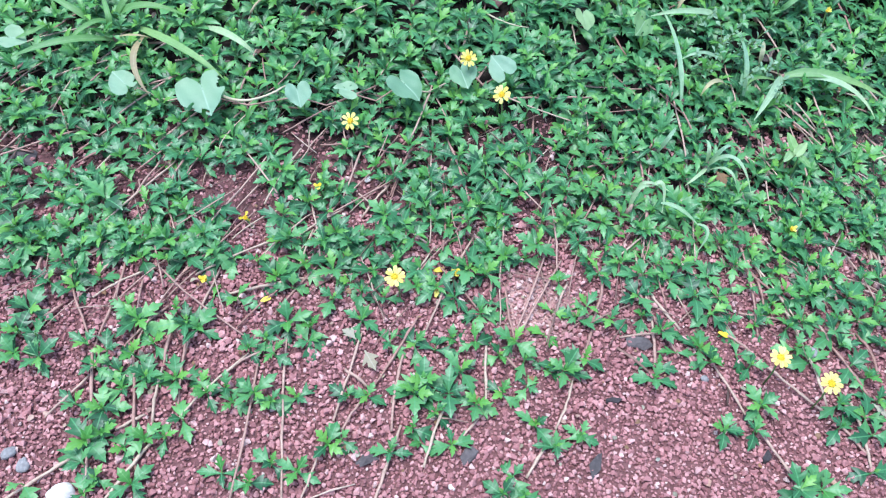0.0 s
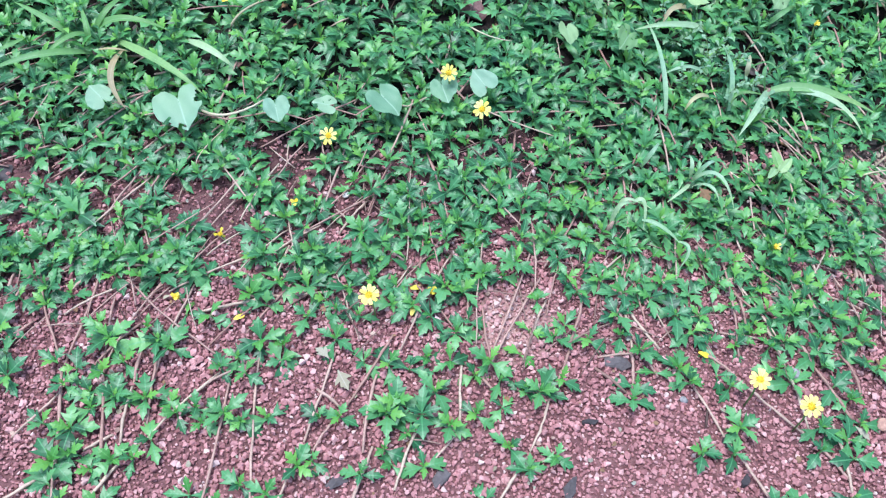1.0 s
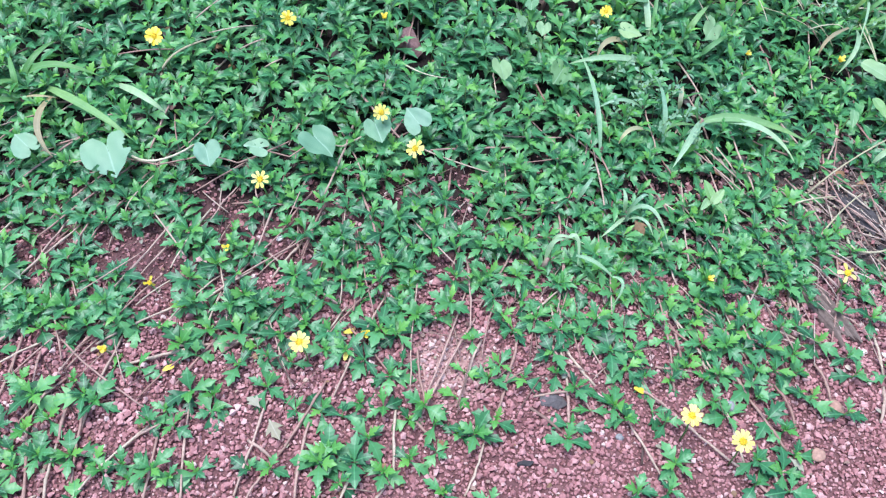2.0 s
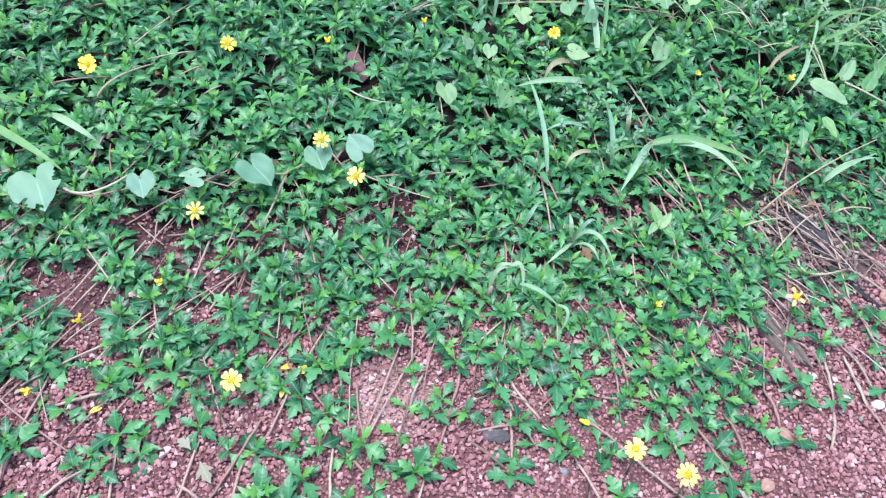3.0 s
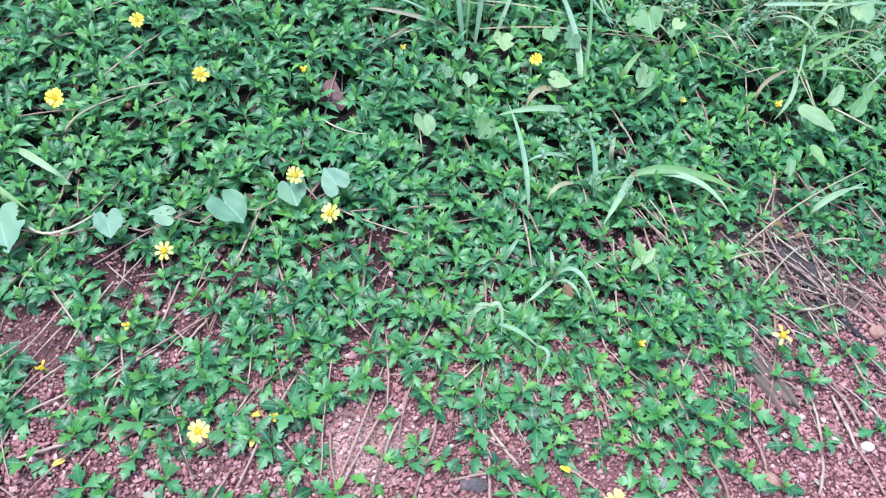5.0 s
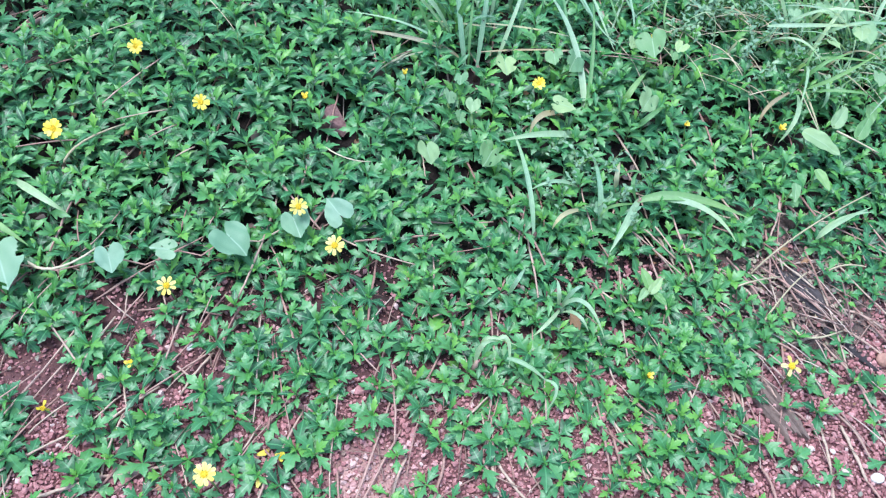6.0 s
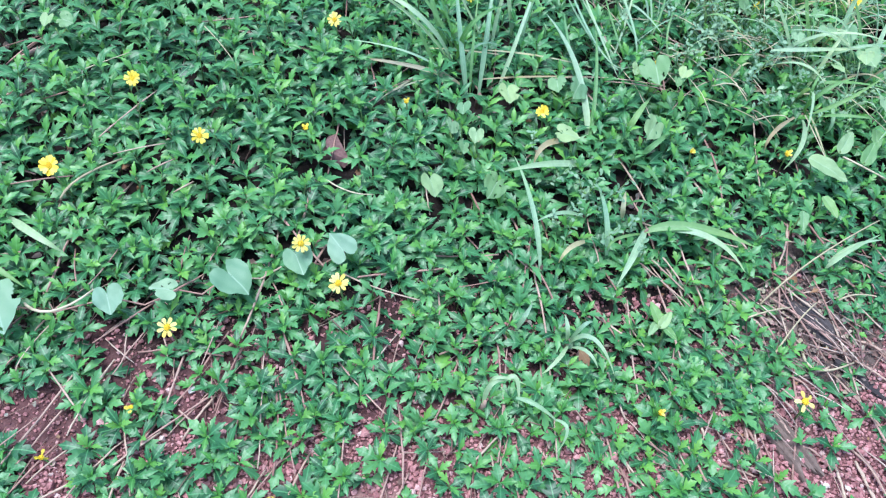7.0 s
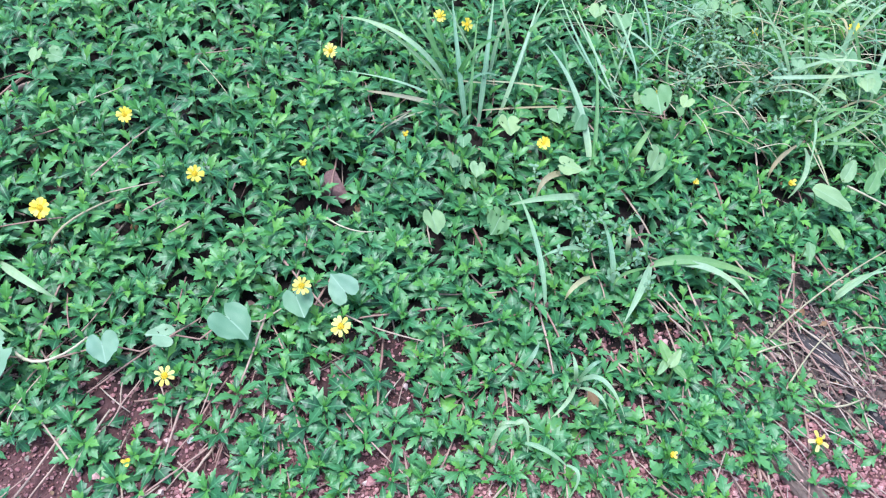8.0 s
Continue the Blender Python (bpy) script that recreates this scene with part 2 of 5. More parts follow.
def lobed(edge, mid, fold, droop, wave):
    """A leaf one unit long: its outline by points (along, half width), its midrib by places along, lobes pointing forward."""
    v, f, uv = [], [], []
    for i, ((e, w), m) in enumerate(zip(edge, mid)):
        for c in (-1, 0, 1):
            x = e if c else m
            z = 0.12 * math.sin(x * 2.2) - droop * x * x
            v.append((x, c * w, z + abs(c) * (w * fold + wave * math.sin(x * 19 + c))))
            uv.append((c * w, x))
        if i:
            k = 3 * i
            f += [(k - 3, k - 2, k + 1, k), (k - 2, k - 1, k + 2, k + 1)]
    return np.array(v), f, np.array(uv)


LEAF_MID = (0.0, 0.14, 0.25, 0.33, 0.40, 0.47, 0.52, 0.56, 0.66, 0.74, 0.80, 0.88, 1.0)
LEAF_LOBED = ((0, 0.028), (0.12, 0.048), (0.24, 0.100), (0.34, 0.185), (0.46, 0.275), (0.67, 0.405), (0.61, 0.255), (0.56, 0.145), (0.67, 0.180), (0.80, 0.220), (0.82, 0.135), (0.90, 0.080), (1, 0.010))
LEAF_BROAD = ((0, 0.028), (0.12, 0.058), (0.24, 0.130), (0.34, 0.220), (0.46, 0.295), (0.65, 0.370), (0.62, 0.260), (0.59, 0.170), (0.69, 0.195), (0.80, 0.210), (0.83, 0.135), (0.91, 0.078), (1, 0.010))
LEAF_NARROW = ((0, 0.028), (0.13, 0.048), (0.26, 0.088), (0.37, 0.145), (0.49, 0.210), (0.67, 0.310), (0.60, 0.185), (0.56, 0.115), (0.66, 0.140), (0.79, 0.168), (0.82, 0.105), (0.90, 0.064), (1, 0.008))
LEAF_STAR = ((0, 0.028), (0.14, 0.050), (0.28, 0.088), (0.40, 0.130), (0.51, 0.170), (0.67, 0.230), (0.61, 0.145), (0.59, 0.110), (0.68, 0.125), (0.78, 0.138), (0.82, 0.090), (0.90, 0.055), (1, 0.008))
LEAF_LANCE = ((0, 0.028), (0.14, 0.058), (0.28, 0.102), (0.39, 0.135), (0.50, 0.155), (0.64, 0.176), (0.62, 0.138), (0.64, 0.120), (0.71, 0.120), (0.78, 0.112), (0.83, 0.080), (0.90, 0.050), (1, 0.008))
LEAF_SHAPES = [lobed(p, LEAF_MID, fold, droop, wave) for p, fold, droop, wave in (
    (LEAF_LOBED, 0.30, 0.20, 0.018), (LEAF_LOBED, 0.14, 0.42, 0.026), (LEAF_BROAD, 0.24, 0.30, 0.022),
    (LEAF_NARROW, 0.34, 0.10, 0.010), (LEAF_NARROW, 0.26, 0.26, 0.010), (LEAF_NARROW, 0.18, 0.36, 0.014),
    (LEAF_STAR, 0.30, 0.20, 0.008), (LEAF_STAR, 0.20, 0.34, 0.012), (LEAF_LANCE, 0.34, 0.26, 0.010), (LEAF_STAR, 0.38, 0.46, 0.014))]
LEAF_MESHES = [mesh_of("leaf", v, f, LEAF, uv) for v, f, uv in LEAF_SHAPES]
YOUNG_MESHES = [mesh_of("young_leaf", v, f, LEAF_YOUNG, uv) for v, f, uv in LEAF_SHAPES]


def tube(points, radii, sides=5):
    """A round stem along points."""
    pts = [Vector(p) for p in points]
    v, f, uv = [], [], []
    for i, p in enumerate(pts):
        d = (pts[min(i + 1, len(pts) - 1)] - pts[max(i - 1, 0)]).normalized()
        a = d.cross(Vector((0, 0, 1)) if abs(d.z) < 0.9 else Vector((1, 0, 0))).normalized()
        b = d.cross(a)
        for k in range(sides):
            w = 2 * math.pi * k / sides
            v.append(p + radii[i] * (math.cos(w) * a + math.sin(w) * b))
            uv.append((k / sides, i / len(pts)))
        if i:
            o = sides * i
            f += [(o - sides + k, o - sides + (k + 1) % sides, o + (k + 1) % sides, o + k) for k in range(sides)]
    f += [tuple(range(sides))[::-1], tuple(range(sides * (len(pts) - 1), sides * len(pts)))]
    return np.array([tuple(q) for q in v]), f, np.array(uv)


def rock(seed, points=16, squash=(1, 1, 0.75)):
    """An angular stone of unit size: the hull of scattered points."""
    r = random.Random(seed)
    bm = bmesh.new()
    for _ in range(points):
        d = Vector((r.gauss(0, 1), r.gauss(0, 1), r.gauss(0, 1))).normalized() * r.uniform(0.42, 0.52)
        bm.verts.new((d.x * squash[0], d.y * squash[1], d.z * squash[2]))
    hull = bmesh.ops.convex_hull(bm, input=bm.verts)
    loose = [e for e in hull["geom_interior"] + hull["geom_unused"] if isinstance(e, bmesh.types.BMVert)]
    bmesh.ops.delete(bm, geom=list(set(loose)), context="VERTS")
    bm.verts.ensure_lookup_table()
    bm.verts.index_update()
    v = np.array([tuple(q.co) for q in bm.verts])
    f = [tuple(q.index for q in face.verts) for face in bm.faces]
    bm.free()
    return v, f, np.zeros((len(v), 2))


def lump(seed, size, squash, rough=0.25, mat=None, level=3):
    """A smoother, worn stone or chunk with fine unevenness."""
    bm = bmesh.new()
    bmesh.ops.create_icosphere(bm, subdivisions=level, radius=0.5)
    off = Vector((seed * 3.1, seed * 1.7, seed * 0.9))
    for q in bm.verts:
        k = 1 + rough * noise.noise(q.co * 2.2 + off) + 0.3 * rough * noise.noise(q.co * 7 + off)
        q.co = Vector((q.co.x * squash[0], q.co.y * squash[1], q.co.z * squash[2])) * (k * size)
    me = bpy.data.meshes.new("lump")
    bm.to_mesh(me)
    bm.free()
    me.materials.append(mat)
    me.polygons.foreach_set("use_smooth", np.ones(len(me.polygons), dtype=bool))
    return me


# ---- ground ----
def height(x, y):
    """The lie of the ground, nearly level, with small unevenness."""
    if abs(x) > 4 or abs(y) > 4:
        return -0.004
    return 0.004 * noise.noise((x * 5, y * 5, 0.3)) + 0.002 * noise.noise((x * 22, y * 22, 1.7)) - 0.003


def ground():
    far = [-60.0, -20.0, -7.0, -3.0, -1.6]
    xs = far + list(np.arange(-1.0, 1.9, 0.02)) + [2.4, 4.0, 8.0, 20.0, 60.0]
    ys = far + list(np.arange(-0.4, 2.4, 0.02)) + [2.9, 4.0, 8.0, 20.0, 60.0]
    v = [(x, y, height(x, y)) for y in ys for x in xs]
    n = len(xs)
    f = [(j * n + i, j * n + i + 1, (j + 1) * n + i + 1, (j + 1) * n + i) for j in range(len(ys) - 1) for i in range(n - 1)]
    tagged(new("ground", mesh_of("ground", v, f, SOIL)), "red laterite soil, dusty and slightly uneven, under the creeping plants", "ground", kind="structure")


ground()

# ---- the creeping daisy: shoots, runners, flowers ----
def turn(az, lift=0.0, roll=0.0):
    return pose(0, 0, 0, 0, 0, az) @ pose(0, 0, 0, 0, -lift, 0) @ pose(0, 0, 0, roll, 0, 0)


def shoot_leaves(r, size, tall, pairs, narrow=0.0, az=None):
    """The leaves of one shoot: crossed pairs up a short stem, young ones at its tip."""
    az = r.uniform(0, 360) if az is None else az
    made = []
    for k in range(pairs):
        rise = k / max(1, pairs - 1)
        z = tall * (0.5 + 0.5 * rise)
        lift = 4 + (35 + 6 * narrow) * rise + r.uniform(-9, 9)
        s = size * (1.0 - 0.32 * rise ** 2) * r.uniform(0.86, 1.12)
        for half in (0, 180):
            if r.random() < 0.05:
                continue
            m = pose(0, 0, z) @ turn(az + half + r.uniform(-12, 12), lift + r.uniform(-8, 8), r.uniform(-17, 17)) @ pose(size * 0.02, 0, 0) @ Matrix.Scale(s * r.uniform(0.9, 1.1), 4)
            young = k == pairs - 1 and r.random() < (0.7 if pairs > 2 else 0.4)
            made.append((r.choice((4, 6, 6, 7, 8, 9)) if r.random() < narrow else r.choice((0, 0, 1, 1, 2, 3, 4, 5)), young, m))
        az += (90 if pairs < 4 else 58) + r.uniform(-14, 14)
    if pairs > 1 and r.random() < 0.7:
        for half in (0, 180):
            made.append((4, True, pose(0, 0, tall) @ turn(az + half + r.uniform(-12, 12), 60 + r.uniform(-12, 12)) @ Matrix.Scale(size * r.uniform(0.26, 0.40), 4)))
    return made


STEM_MESH = mesh_of("shoot_stem", *[tube([(0, 0, -0.2), (0.02, 0.01, 0.4), (0, 0, 1)], (0.06, 0.055, 0.035))[i] for i in (0, 1)], STALK)


def shoot(x, y, size, tall, pairs, r, az=None):
    ob = thing("creeping_daisy_shoot", SHOOT_LABELS[pairs], "plant shoot", "creeping daisy shoots", pose(x, y, height(x, y)))
    part("stem", STEM_MESH, ob, Matrix.Diagonal((0.02, 0.02, tall, 1)))
    for variant, young, m in shoot_leaves(r, size, tall, pairs, 0.0, az):
        part("leaf", (YOUNG_MESHES if young else LEAF_MESHES)[variant], ob, m)


SHOOT_LABELS = {
    1: "single pair of green three-lobed leaves on red gravel",
    2: "small green three-lobed leaf cluster rooted on red gravel",
    3: "glossy green three-lobed leaf rosette on red gravel",
    4: "full dark green leaf rosette with bright young tips"}

SHOOTS_WEST = [(-0.397, 0.579), (-0.376, 0.561), (-0.360, 0.581), (-0.360, 0.593), (-0.293, 0.586), (-0.298, 0.570), (-0.334, 0.583), (-0.267, 0.588), (-0.244, 0.573), (-0.209, 0.576), (-0.185, 0.573), (-0.173, 0.598)]
SHOOTS_MIDDLE = [(0.161, 0.600)]
CLUSTERS_OUTER_WEST = [(-0.384, 0.526, 0.031), (-0.377, 0.546, 0.029), (-0.355, 0.449, 0.029), (-0.351, 0.477, 0.029), (-0.350, 0.423, 0.029), (-0.340, 0.514, 0.026), (-0.336, 0.447, 0.026), (-0.331, 0.541, 0.029), (-0.326, 0.421, 0.029), (-0.310, 0.509, 0.029), (-0.304, 0.286, 0.026), (-0.285, 0.521, 0.024), (-0.280, 0.440, 0.026), (-0.275, 0.372, 0.024), (-0.265, 0.414, 0.026), (-0.258, 0.434, 0.026), (-0.253, 0.331, 0.029), (-0.250, 0.308, 0.026), (-0.245, 0.484, 0.026), (-0.245, 0.367, 0.031), (-0.244, 0.550, 0.026), (-0.242, 0.278, 0.024), (-0.238, 0.340, 0.029), (-0.237, 0.409, 0.026), (-0.235, 0.294, 0.026), (-0.230, 0.390, 0.026), (-0.230, 0.470, 0.031), (-0.227, 0.429, 0.026), (-0.215, 0.327, 0.026), (-0.214, 0.548, 0.026)]
CLUSTERS_WEST = [(-0.209, 0.404, 0.029), (-0.209, 0.444, 0.026), (-0.199, 0.290, 0.029), (-0.195, 0.336, 0.029), (-0.193, 0.554, 0.029), (-0.193, 0.487, 0.024), (-0.178, 0.473, 0.031), (-0.177, 0.405, 0.031), (-0.176, 0.340, 0.024), (-0.163, 0.463, 0.029), (-0.162, 0.359, 0.025), (-0.160, 0.556, 0.029), (-0.155, 0.507, 0.023), (-0.149, 0.400, 0.025), (-0.141, 0.388, 0.024), (-0.126, 0.505, 0.026), (-0.121, 0.395, 0.026), (-0.113, 0.380, 0.024), (-0.112, 0.305, 0.026), (-0.111, 0.555, 0.026), (-0.104, 0.442, 0.024), (-0.091, 0.390, 0.029), (-0.087, 0.454, 0.025), (-0.086, 0.537, 0.031), (-0.083, 0.295, 0.026), (-0.076, 0.437, 0.024), (-0.072, 0.382, 0.025), (-0.066, 0.479, 0.031), (-0.063, 0.315, 0.024), (-0.055, 0.555, 0.029)]
CLUSTERS_SOUTH_WEST = [(-0.046, 0.389, 0.024), (-0.041, 0.456, 0.026), (-0.040, 0.474, 0.026), (-0.036, 0.308, 0.026), (-0.021, 0.549, 0.029), (-0.018, 0.511, 0.026), (-0.008, 0.338, 0.029), (0.000, 0.535, 0.024), (0.006, 0.345, 0.024), (0.008, 0.392, 0.024), (0.014, 0.521, 0.024), (0.017, 0.484, 0.029), (0.026, 0.552, 0.029), (0.030, 0.393, 0.024), (0.041, 0.515, 0.026), (0.051, 0.458, 0.024), (0.052, 0.565, 0.029), (0.057, 0.332, 0.024), (0.079, 0.456, 0.026), (0.080, 0.360, 0.024), (0.081, 0.398, 0.029), (0.083, 0.556, 0.029), (0.089, 0.345, 0.024), (0.090, 0.412, 0.031), (0.102, 0.453, 0.026), (0.103, 0.377, 0.026), (0.118, 0.400, 0.029), (0.121, 0.468, 0.026), (0.122, 0.344, 0.024), (0.124, 0.520, 0.029)]
CLUSTERS_SOUTH = [(0.131, 0.427, 0.029), (0.140, 0.559, 0.031), (0.147, 0.463, 0.026), (0.149, 0.389, 0.029), (0.153, 0.499, 0.029), (0.161, 0.553, 0.029), (0.167, 0.515, 0.026), (0.175, 0.293, 0.026), (0.175, 0.450, 0.024), (0.177, 0.403, 0.026), (0.187, 0.313, 0.024), (0.192, 0.465, 0.029), (0.198, 0.294, 0.026), (0.204, 0.445, 0.026), (0.206, 0.414, 0.024), (0.209, 0.576, 0.026), (0.213, 0.369, 0.026), (0.228, 0.478, 0.022), (0.231, 0.434, 0.024), (0.233, 0.345, 0.024), (0.239, 0.508, 0.022), (0.246, 0.355, 0.023), (0.248, 0.433, 0.029), (0.250, 0.550, 0.024), (0.262, 0.359, 0.025), (0.267, 0.502, 0.026), (0.272, 0.448, 0.024), (0.281, 0.517, 0.029), (0.287, 0.580, 0.026), (0.307, 0.500, 0.026)]
CLUSTERS_MIDDLE = [(0.329, 0.583, 0.029), (0.345, 0.536, 0.029), (0.348, 0.510, 0.024), (0.351, 0.428, 0.026), (0.355, 0.565, 0.031), (0.357, 0.445, 0.024), (0.366, 0.489, 0.029), (0.383, 0.464, 0.022), (0.386, 0.559, 0.029), (0.403, 0.580, 0.029), (0.410, 0.469, 0.029), (0.414, 0.537, 0.029), (0.422, 0.454, 0.026), (0.423, 0.372, 0.029), (0.431, 0.515, 0.031), (0.437, 0.570, 0.029), (0.450, 0.505, 0.026), (0.456, 0.465, 0.026), (0.458, 0.373, 0.024), (0.467, 0.450, 0.024), (0.471, 0.403, 0.031), (0.472, 0.584, 0.029), (0.488, 0.557, 0.026), (0.494, 0.514, 0.026), (0.494, 0.310, 0.029), (0.512, 0.535, 0.024), (0.519, 0.311, 0.029), (0.527, 0.475, 0.026), (0.530, 0.584, 0.026), (0.543, 0.461, 0.026)]
CLUSTERS_SOUTH_EAST = [(0.556, 0.380, 0.025), (0.563, 0.569, 0.029), (0.563, 0.408, 0.029), (0.581, 0.500, 0.029), (0.581, 0.332, 0.026), (0.584, 0.482, 0.026), (0.586, 0.591, 0.029), (0.590, 0.457, 0.026), (0.593, 0.396, 0.029), (0.595, 0.375, 0.026), (0.606, 0.443, 0.026), (0.608, 0.548, 0.029), (0.614, 0.517, 0.029), (0.614, 0.417, 0.026), (0.635, 0.489, 0.026), (0.641, 0.538, 0.029), (0.660, 0.579, 0.029)]
CLUSTERS_EAST_FRONT = [(0.475, 0.582, 0.031), (0.483, 0.504, 0.027), (0.501, 0.702, 0.029), (0.503, 0.668, 0.031), (0.505, 0.521, 0.027), (0.518, 0.575, 0.026), (0.522, 0.501, 0.027), (0.523, 0.601, 0.025), (0.529, 0.652, 0.027), (0.543, 0.511, 0.029), (0.554, 0.673, 0.029), (0.557, 0.613, 0.029), (0.557, 0.546, 0.029), (0.567, 0.594, 0.029), (0.576, 0.567, 0.027), (0.589, 0.517, 0.025), (0.593, 0.682, 0.029), (0.597, 0.665, 0.027), (0.603, 0.564, 0.027), (0.605, 0.586, 0.029), (0.606, 0.521, 0.029), (0.617, 0.625, 0.027), (0.619, 0.546, 0.025), (0.620, 0.687, 0.029), (0.634, 0.575, 0.027)]
CLUSTERS_EAST_EDGE = [(0.634, 0.621, 0.025), (0.639, 0.514, 0.025), (0.643, 0.531, 0.029), (0.653, 0.637, 0.031), (0.661, 0.683, 0.029), (0.675, 0.556, 0.031), (0.679, 0.637, 0.029), (0.683, 0.614, 0.025), (0.690, 0.679, 0.029), (0.711, 0.513, 0.027), (0.711, 0.538, 0.025), (0.712, 0.662, 0.027), (0.723, 0.598, 0.025), (0.733, 0.634, 0.027), (0.757, 0.517, 0.027), (0.757, 0.626, 0.027), (0.762, 0.594, 0.029), (0.771, 0.646, 0.027), (0.797, 0.655, 0.025), (0.819, 0.630, 0.027), (0.822, 0.685, 0.025), (0.826, 0.531, 0.025), (0.828, 0.575, 0.027), (0.836, 0.568, 0.029), (0.846, 0.622, 0.029)]
SHOOTS_EAST_EDGE = [(0.685, 0.464)]
SHOOTS_EAST_FRONT = [(0.648, 0.482)]
RUNNERS_WEST = [(-0.325, 0.574, -0.352, 0.497), (-0.229, 0.542, -0.290, 0.499), (-0.263, 0.551, -0.272, 0.438), (-0.272, 0.431, -0.241, 0.270), (-0.240, 0.529, -0.232, 0.447), (-0.232, 0.447, -0.200, 0.305), (-0.194, 0.481, -0.195, 0.419), (-0.195, 0.419, -0.193, 0.355), (-0.176, 0.467, -0.170, 0.372), (-0.203, 0.493, -0.240, 0.442), (-0.267, 0.409, -0.303, 0.356), (-0.357, 0.564, -0.357, 0.513), (-0.319, 0.488, -0.356, 0.447), (-0.104, 0.439, -0.169, 0.359), (-0.202, 0.364, -0.229, 0.346), (-0.190, 0.334, -0.223, 0.273), (-0.262, 0.319, -0.320, 0.272), (-0.274, 0.552, -0.290, 0.530), (-0.066, 0.455, -0.126, 0.419), (-0.066, 0.459, -0.049, 0.277), (-0.093, 0.427, -0.100, 0.278), (-0.266, 0.570, -0.137, 0.571), (-0.212, 0.582, -0.237, 0.638)]
RUNNERS_MIDDLE = [(0.018, 0.471, -0.005, 0.365), (-0.012, 0.348, -0.031, 0.280), (0.081, 0.496, 0.035, 0.407), (0.026, 0.393, 0.005, 0.353), (0.066, 0.446, 0.058, 0.357), (0.068, 0.364, 0.044, 0.280), (0.117, 0.393, 0.094, 0.319), (0.162, 0.468, 0.161, 0.389), (0.161, 0.389, 0.131, 0.351), (0.165, 0.465, 0.204, 0.429), (0.184, 0.544, 0.194, 0.470), (0.289, 0.497, 0.258, 0.424), (0.258, 0.424, 0.236, 0.367), (0.232, 0.361, 0.202, 0.313), (0.357, 0.490, 0.355, 0.444), (0.349, 0.602, 0.360, 0.486), (0.262, 0.552, 0.240, 0.496), (0.308, 0.575, 0.287, 0.497), (0.002, 0.425, 0.030, 0.405), (-0.065, 0.536, -0.143, 0.511), (-0.092, 0.535, 0.012, 0.549)]
RUNNERS_EAST = [(0.426, 0.451, 0.456, 0.387), (0.456, 0.387, 0.506, 0.299), (0.440, 0.496, 0.481, 0.463), (0.481, 0.463, 0.552, 0.395), (0.552, 0.395, 0.586, 0.351), (0.469, 0.521, 0.543, 0.509), (0.554, 0.527, 0.575, 0.483), (0.575, 0.483, 0.606, 0.421), (0.528, 0.533, 0.540, 0.481), (0.540, 0.481, 0.552, 0.407), (0.619, 0.578, 0.655, 0.563), (0.582, 0.413, 0.584, 0.335), (0.498, 0.579, 0.504, 0.533), (0.354, 0.553, 0.392, 0.495), (0.039, 0.685, 0.007, 0.630), (-0.242, 0.737, -0.235, 0.664), (0.058, 0.757, 0.022, 0.702), (0.582, 0.609, 0.603, 0.522), (0.504, 0.630, 0.524, 0.581), (0.398, 0.606, 0.424, 0.543)]
RUNNERS_EDGE = [(0.660, 0.631, 0.670, 0.567), (0.660, 0.624, 0.661, 0.574), (0.706, 0.638, 0.717, 0.600), (0.717, 0.600, 0.746, 0.582), (0.758, 0.570, 0.752, 0.517), (0.785, 0.593, 0.810, 0.529), (0.786, 0.577, 0.794, 0.510), (0.794, 0.510, 0.807, 0.455), (0.748, 0.502, 0.729, 0.456), (0.669, 0.530, 0.676, 0.482), (0.606, 0.637, 0.610, 0.587), (0.631, 0.725, 0.640, 0.634), (0.760, 0.688, 0.801, 0.700), (0.705, 0.707, 0.762, 0.674), (0.849, 0.739, 0.894, 0.709), (0.611, 0.501, 0.623, 0.447)]
TUFT_LOW = [
    ((-0.349, 0.883, 0.025), (-0.384, 0.831, 0.085), (-0.466, 0.814, 0.045), 0.0101),
    ((-0.362, 0.915, 0.025), (-0.318, 0.918, 0.085), (-0.248, 0.915, 0.045), 0.0115),
    ((-0.333, 0.914, 0.025), (-0.227, 0.823, 0.085), (-0.184, 0.805, 0.045), 0.0110),
    ((-0.234, 0.921, 0.025), (-0.174, 0.853, 0.085), (-0.151, 0.854, 0.045), 0.0095),
    ((-0.311, 0.895, 0.025), (-0.305, 0.789, 0.085), (-0.274, 0.771, 0.045), 0.0084),
    ((-0.359, 0.919, 0.025), (-0.360, 0.867, 0.085), (-0.401, 0.845, 0.045), 0.0077),
    ((-0.356, 0.893, 0.025), (-0.337, 0.877, 0.085), (-0.381, 0.955, 0.045), 0.0078),
    ((-0.358, 0.912, 0.025), (-0.328, 0.916, 0.085), (-0.321, 0.980, 0.045), 0.0079),
    ((-0.349, 0.889, 0.025), (-0.296, 0.840, 0.085), (-0.292, 0.871, 0.045), 0.0025),
    ((-0.441, 0.909, 0.025), (-0.416, 0.829, 0.085), (-0.469, 0.851, 0.045), 0.0068),
    ((-0.371, 0.905, 0.025), (-0.392, 0.884, 0.085), (-0.469, 0.951, 0.045), 0.0087),
]
